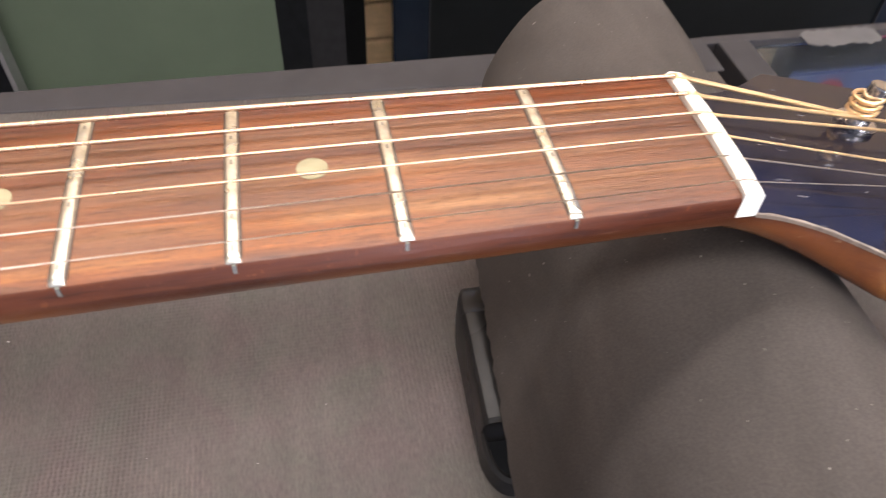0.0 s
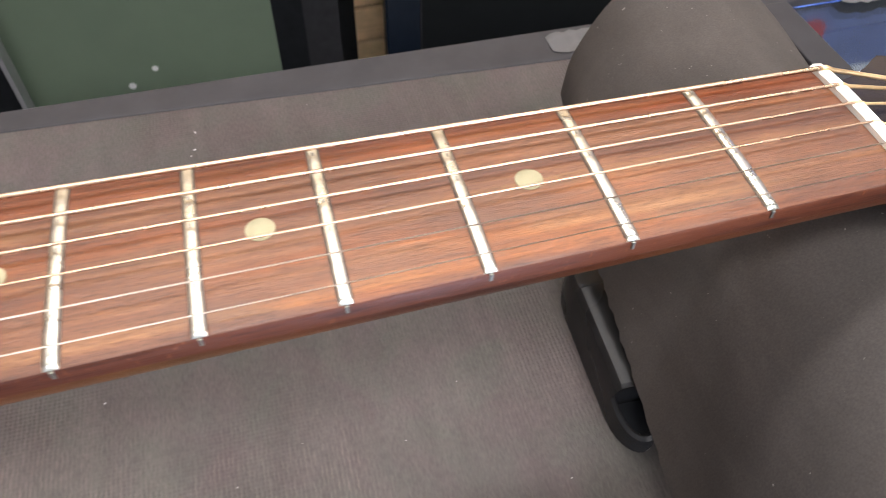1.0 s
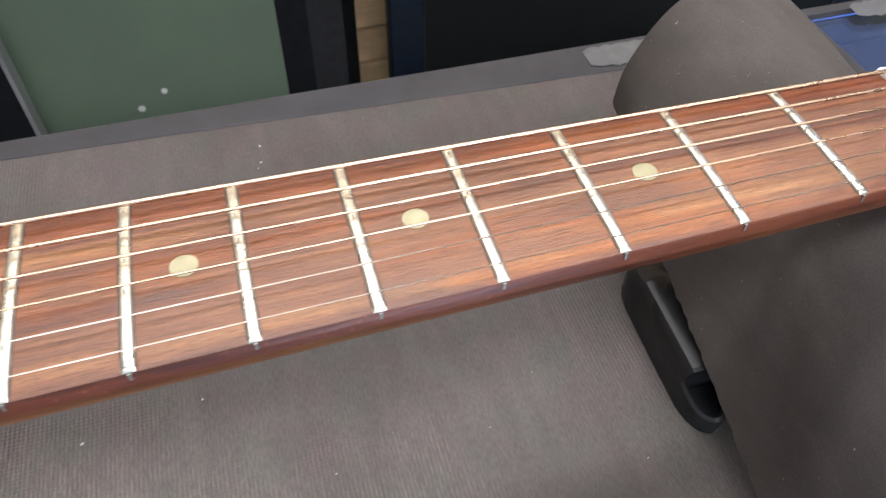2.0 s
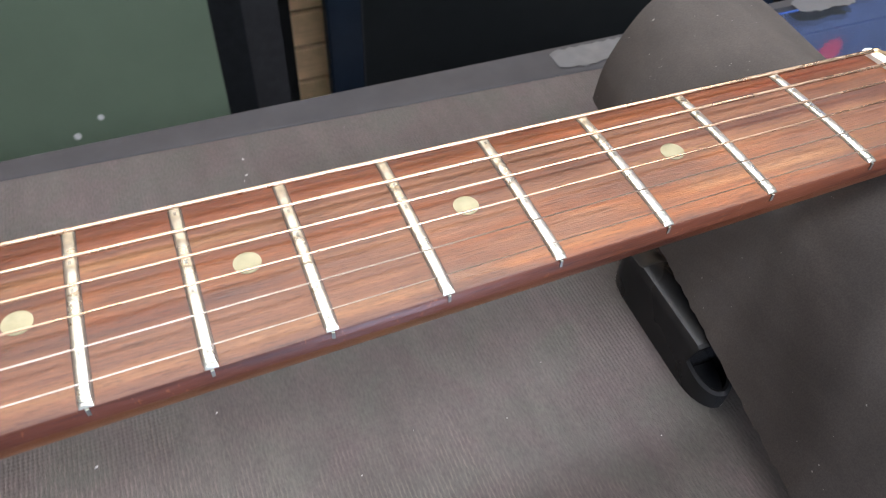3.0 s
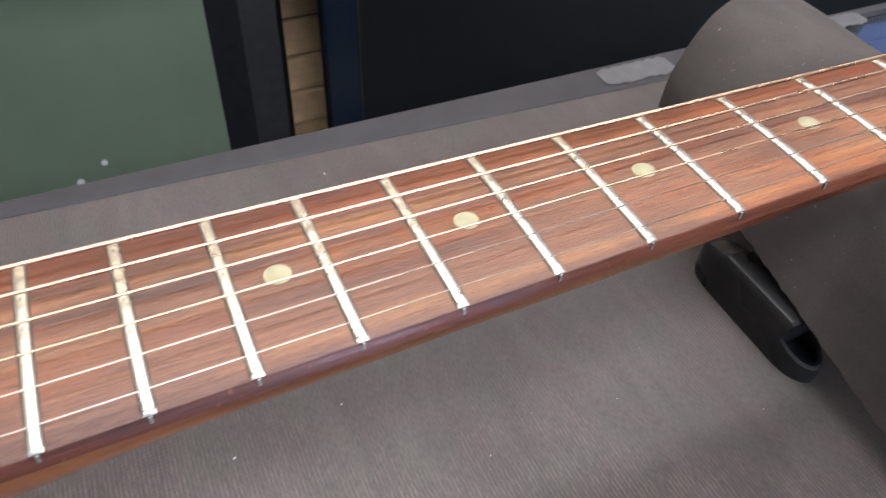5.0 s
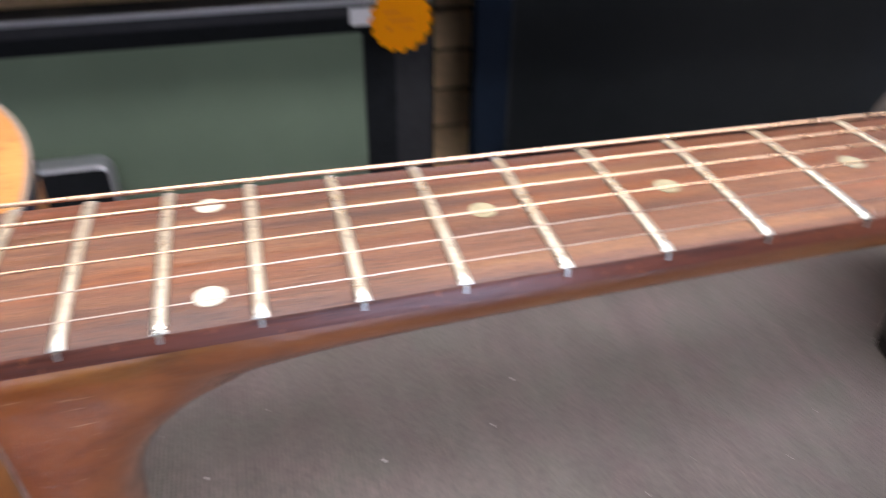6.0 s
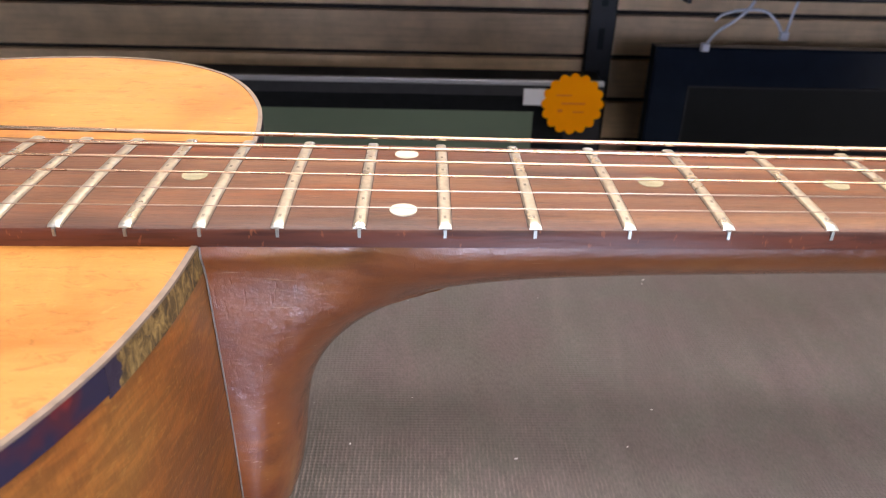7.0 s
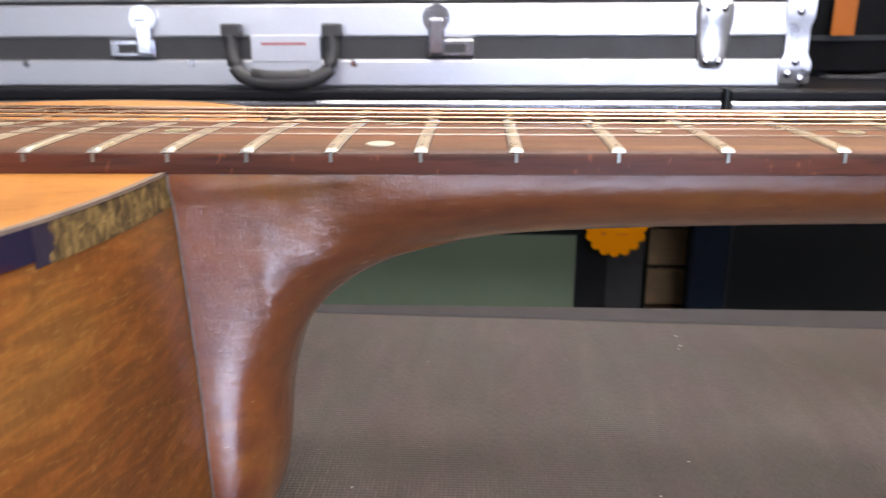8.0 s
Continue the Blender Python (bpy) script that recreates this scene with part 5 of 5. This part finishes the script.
    for x in (-0.155, -0.45, -0.66, -0.88):
        part("rivet", cyl((x, y0 - 0.0006, 0.1165), (0, 1, 0), 0.0045, 0.003, 14, 0.001), M_CHROME, c)
    hp = part("handle_plate", box(-0.582, -0.492, y0 - 0.0012, y0 + 0.004, 0.118, 0.152, 0.001), M_ALU, c, "plain aluminium handle plate")
    part("print_bar", box(-0.568, -0.510, y0 - 0.0018, y0 - 0.0013, 0.1395, 0.1425), M_RED, hp)
    path = spline([(-0.602, y0 - 0.012, 0.155), (-0.602, y0 - 0.014, 0.130), (-0.595, y0 - 0.020, 0.108), (-0.572, y0 - 0.024, 0.097), (-0.538, y0 - 0.025, 0.0945), (-0.504, y0 - 0.024, 0.097), (-0.481, y0 - 0.020, 0.108), (-0.474, y0 - 0.014, 0.130), (-0.474, y0 - 0.012, 0.155)], 5)
    n = len(path)
    hd = part("handle", tube([tuple(p) for p in path], lambda i: 0.0082 + 0.0012 * math.sin(math.pi * i / (n - 1)), 10), M_CASEPANEL, c, "dark grey plastic carry handle", smooth=True)
    part("grip_pad", tube([(-0.575, y0 - 0.024, 0.1035), (-0.555, y0 - 0.025, 0.101), (-0.538, y0 - 0.025, 0.1005), (-0.521, y0 - 0.025, 0.101), (-0.501, y0 - 0.024, 0.1035)], 0.0085, 10), M_CASEPANEL, hd, smooth=True)
    for x in (-0.602, -0.474):
        part("hinge_block", box(x - 0.012, x + 0.012, y0 - 0.020, y0 - 0.0001, 0.148, 0.166, 0.003), M_CASEPANEL, hd)


aluminium_case()


def cable_ties():
    for pts in ([(0.162, 1.078, -0.068), (0.176, 1.075, -0.045), (0.200, 1.073, -0.026), (0.224, 1.074, -0.002), (0.234, 1.078, 0.030), (0.236, 1.082, 0.068)],
                [(0.306, 1.083, 0.068), (0.303, 1.078, 0.020), (0.296, 1.075, -0.012), (0.288, 1.073, -0.046), (0.272, 1.074, -0.026), (0.250, 1.076, -0.010), (0.215, 1.078, -0.009), (0.185, 1.080, -0.016), (0.172, 1.083, -0.028)]):
        t = thing("cable_tie", "white nylon cable tie hanging under the shelf edge", "cable tie", "cable ties", at=pts[0])
        part("strap", tube([tuple(p) for p in spline(pts, 6)], 0.0026, 6), M_TIE, t, smooth=True)
        e = pts[0] if pts[0][2] < 0.0 else pts[3]
        part("lock_head", box(e[0] - 0.007, e[0] + 0.007, e[1] - 0.005, e[1] + 0.005, e[2] - 0.009, e[2] + 0.005, 0.002), M_TIE, t)


cable_ties()


def stereo():
    s = thing("stereo_receiver", "black stereo receiver on the upper shelf behind the case", "receiver", at=(0.5, 1.1, 0.0865))
    part("body", box(0.20, 0.66, 1.00, 1.26, 0.094, 0.26, 0.003), M_RECEIVER, s)
    part("face_strip", box(0.202, 0.658, 0.996, 0.9995, 0.139, 0.147, 0.001), M_STANDARD, s)
    for x in (0.36, 0.44, 0.58):
        part("knob", cyl((x, 0.990, 0.2), (0, 1, 0), 0.014, 0.016, 20, 0.002), M_TVFRAME, s)
    for x in (0.23, 0.63):
        part("foot", box(x - 0.012, x + 0.012, 1.02, 1.05, 0.0867, 0.0938), M_TVBODY, s)
    t = part("price_card", box(0.226, 0.259, 0.984, 0.9855, 0.147, 0.200, 0.0003), M_DIM_ORANGE)
    tagged(t, "orange price card, coloured dim, hung on the receiver", "price tag")
    for pts in ([(0.40, 0.97, 0.150), (0.335, 0.955, 0.112), (0.30, 0.95, 0.094), (0.255, 0.955, 0.0895), (0.22, 0.97, 0.0895)], [(0.42, 0.95, 0.0895), (0.34, 0.94, 0.0905), (0.28, 0.93, 0.0895), (0.20, 0.94, 0.0895)]):
        c = part("power_cord", tube([tuple(p) for p in spline(pts, 6)], 0.0028, 8), M_TVFRAME, smooth=True)
        tagged(c, "loose cord lying on the upper shelf", "cord", "loose cords")


stereo()


def dust():
    rnd = random.Random(7)
    bm = bmesh.new()
    spots = [(-0.336, 0.053), (-0.208, 0.075), (-0.224, 0.052), (-0.183, 0.186), (-0.182, 0.199), (-0.27, 0.045)]
    spots += [(rnd.uniform(-0.5, 0.1), rnd.uniform(-0.12, 0.225)) for _ in range(26)]
    for i, (x, y) in enumerate(spots):
        r = rnd.uniform(0.0004, 0.0007) if i < 6 else rnd.uniform(0.00015, 0.0004)
        m = Matrix.Translation((x, y, 0.0002 + r * 0.3)) @ Matrix.Rotation(rnd.uniform(0, 6), 4, "Z") @ Matrix.Diagonal((1.5, 0.8, 0.5, 1))
        bmesh.ops.create_icosphere(bm, subdivisions=1, radius=r, matrix=m)
    d = part("dust_flecks", bm, M_DUST)
    tagged(d, "pale dust flecks scattered on the counter", "dust", kind="stuff")


dust()

# ---- slats of the wall, one by one ----
me = slat_mesh()
for k in range(-21, 30):
    z = SLOT0 + PITCH * k + 0.005
    if z + PITCH > CEIL:
        break
    if z < FLOOR:
        continue
    ob = new("slat", me)
    ob.location = (0, 1.30, z)
    ob.parent = wall_north
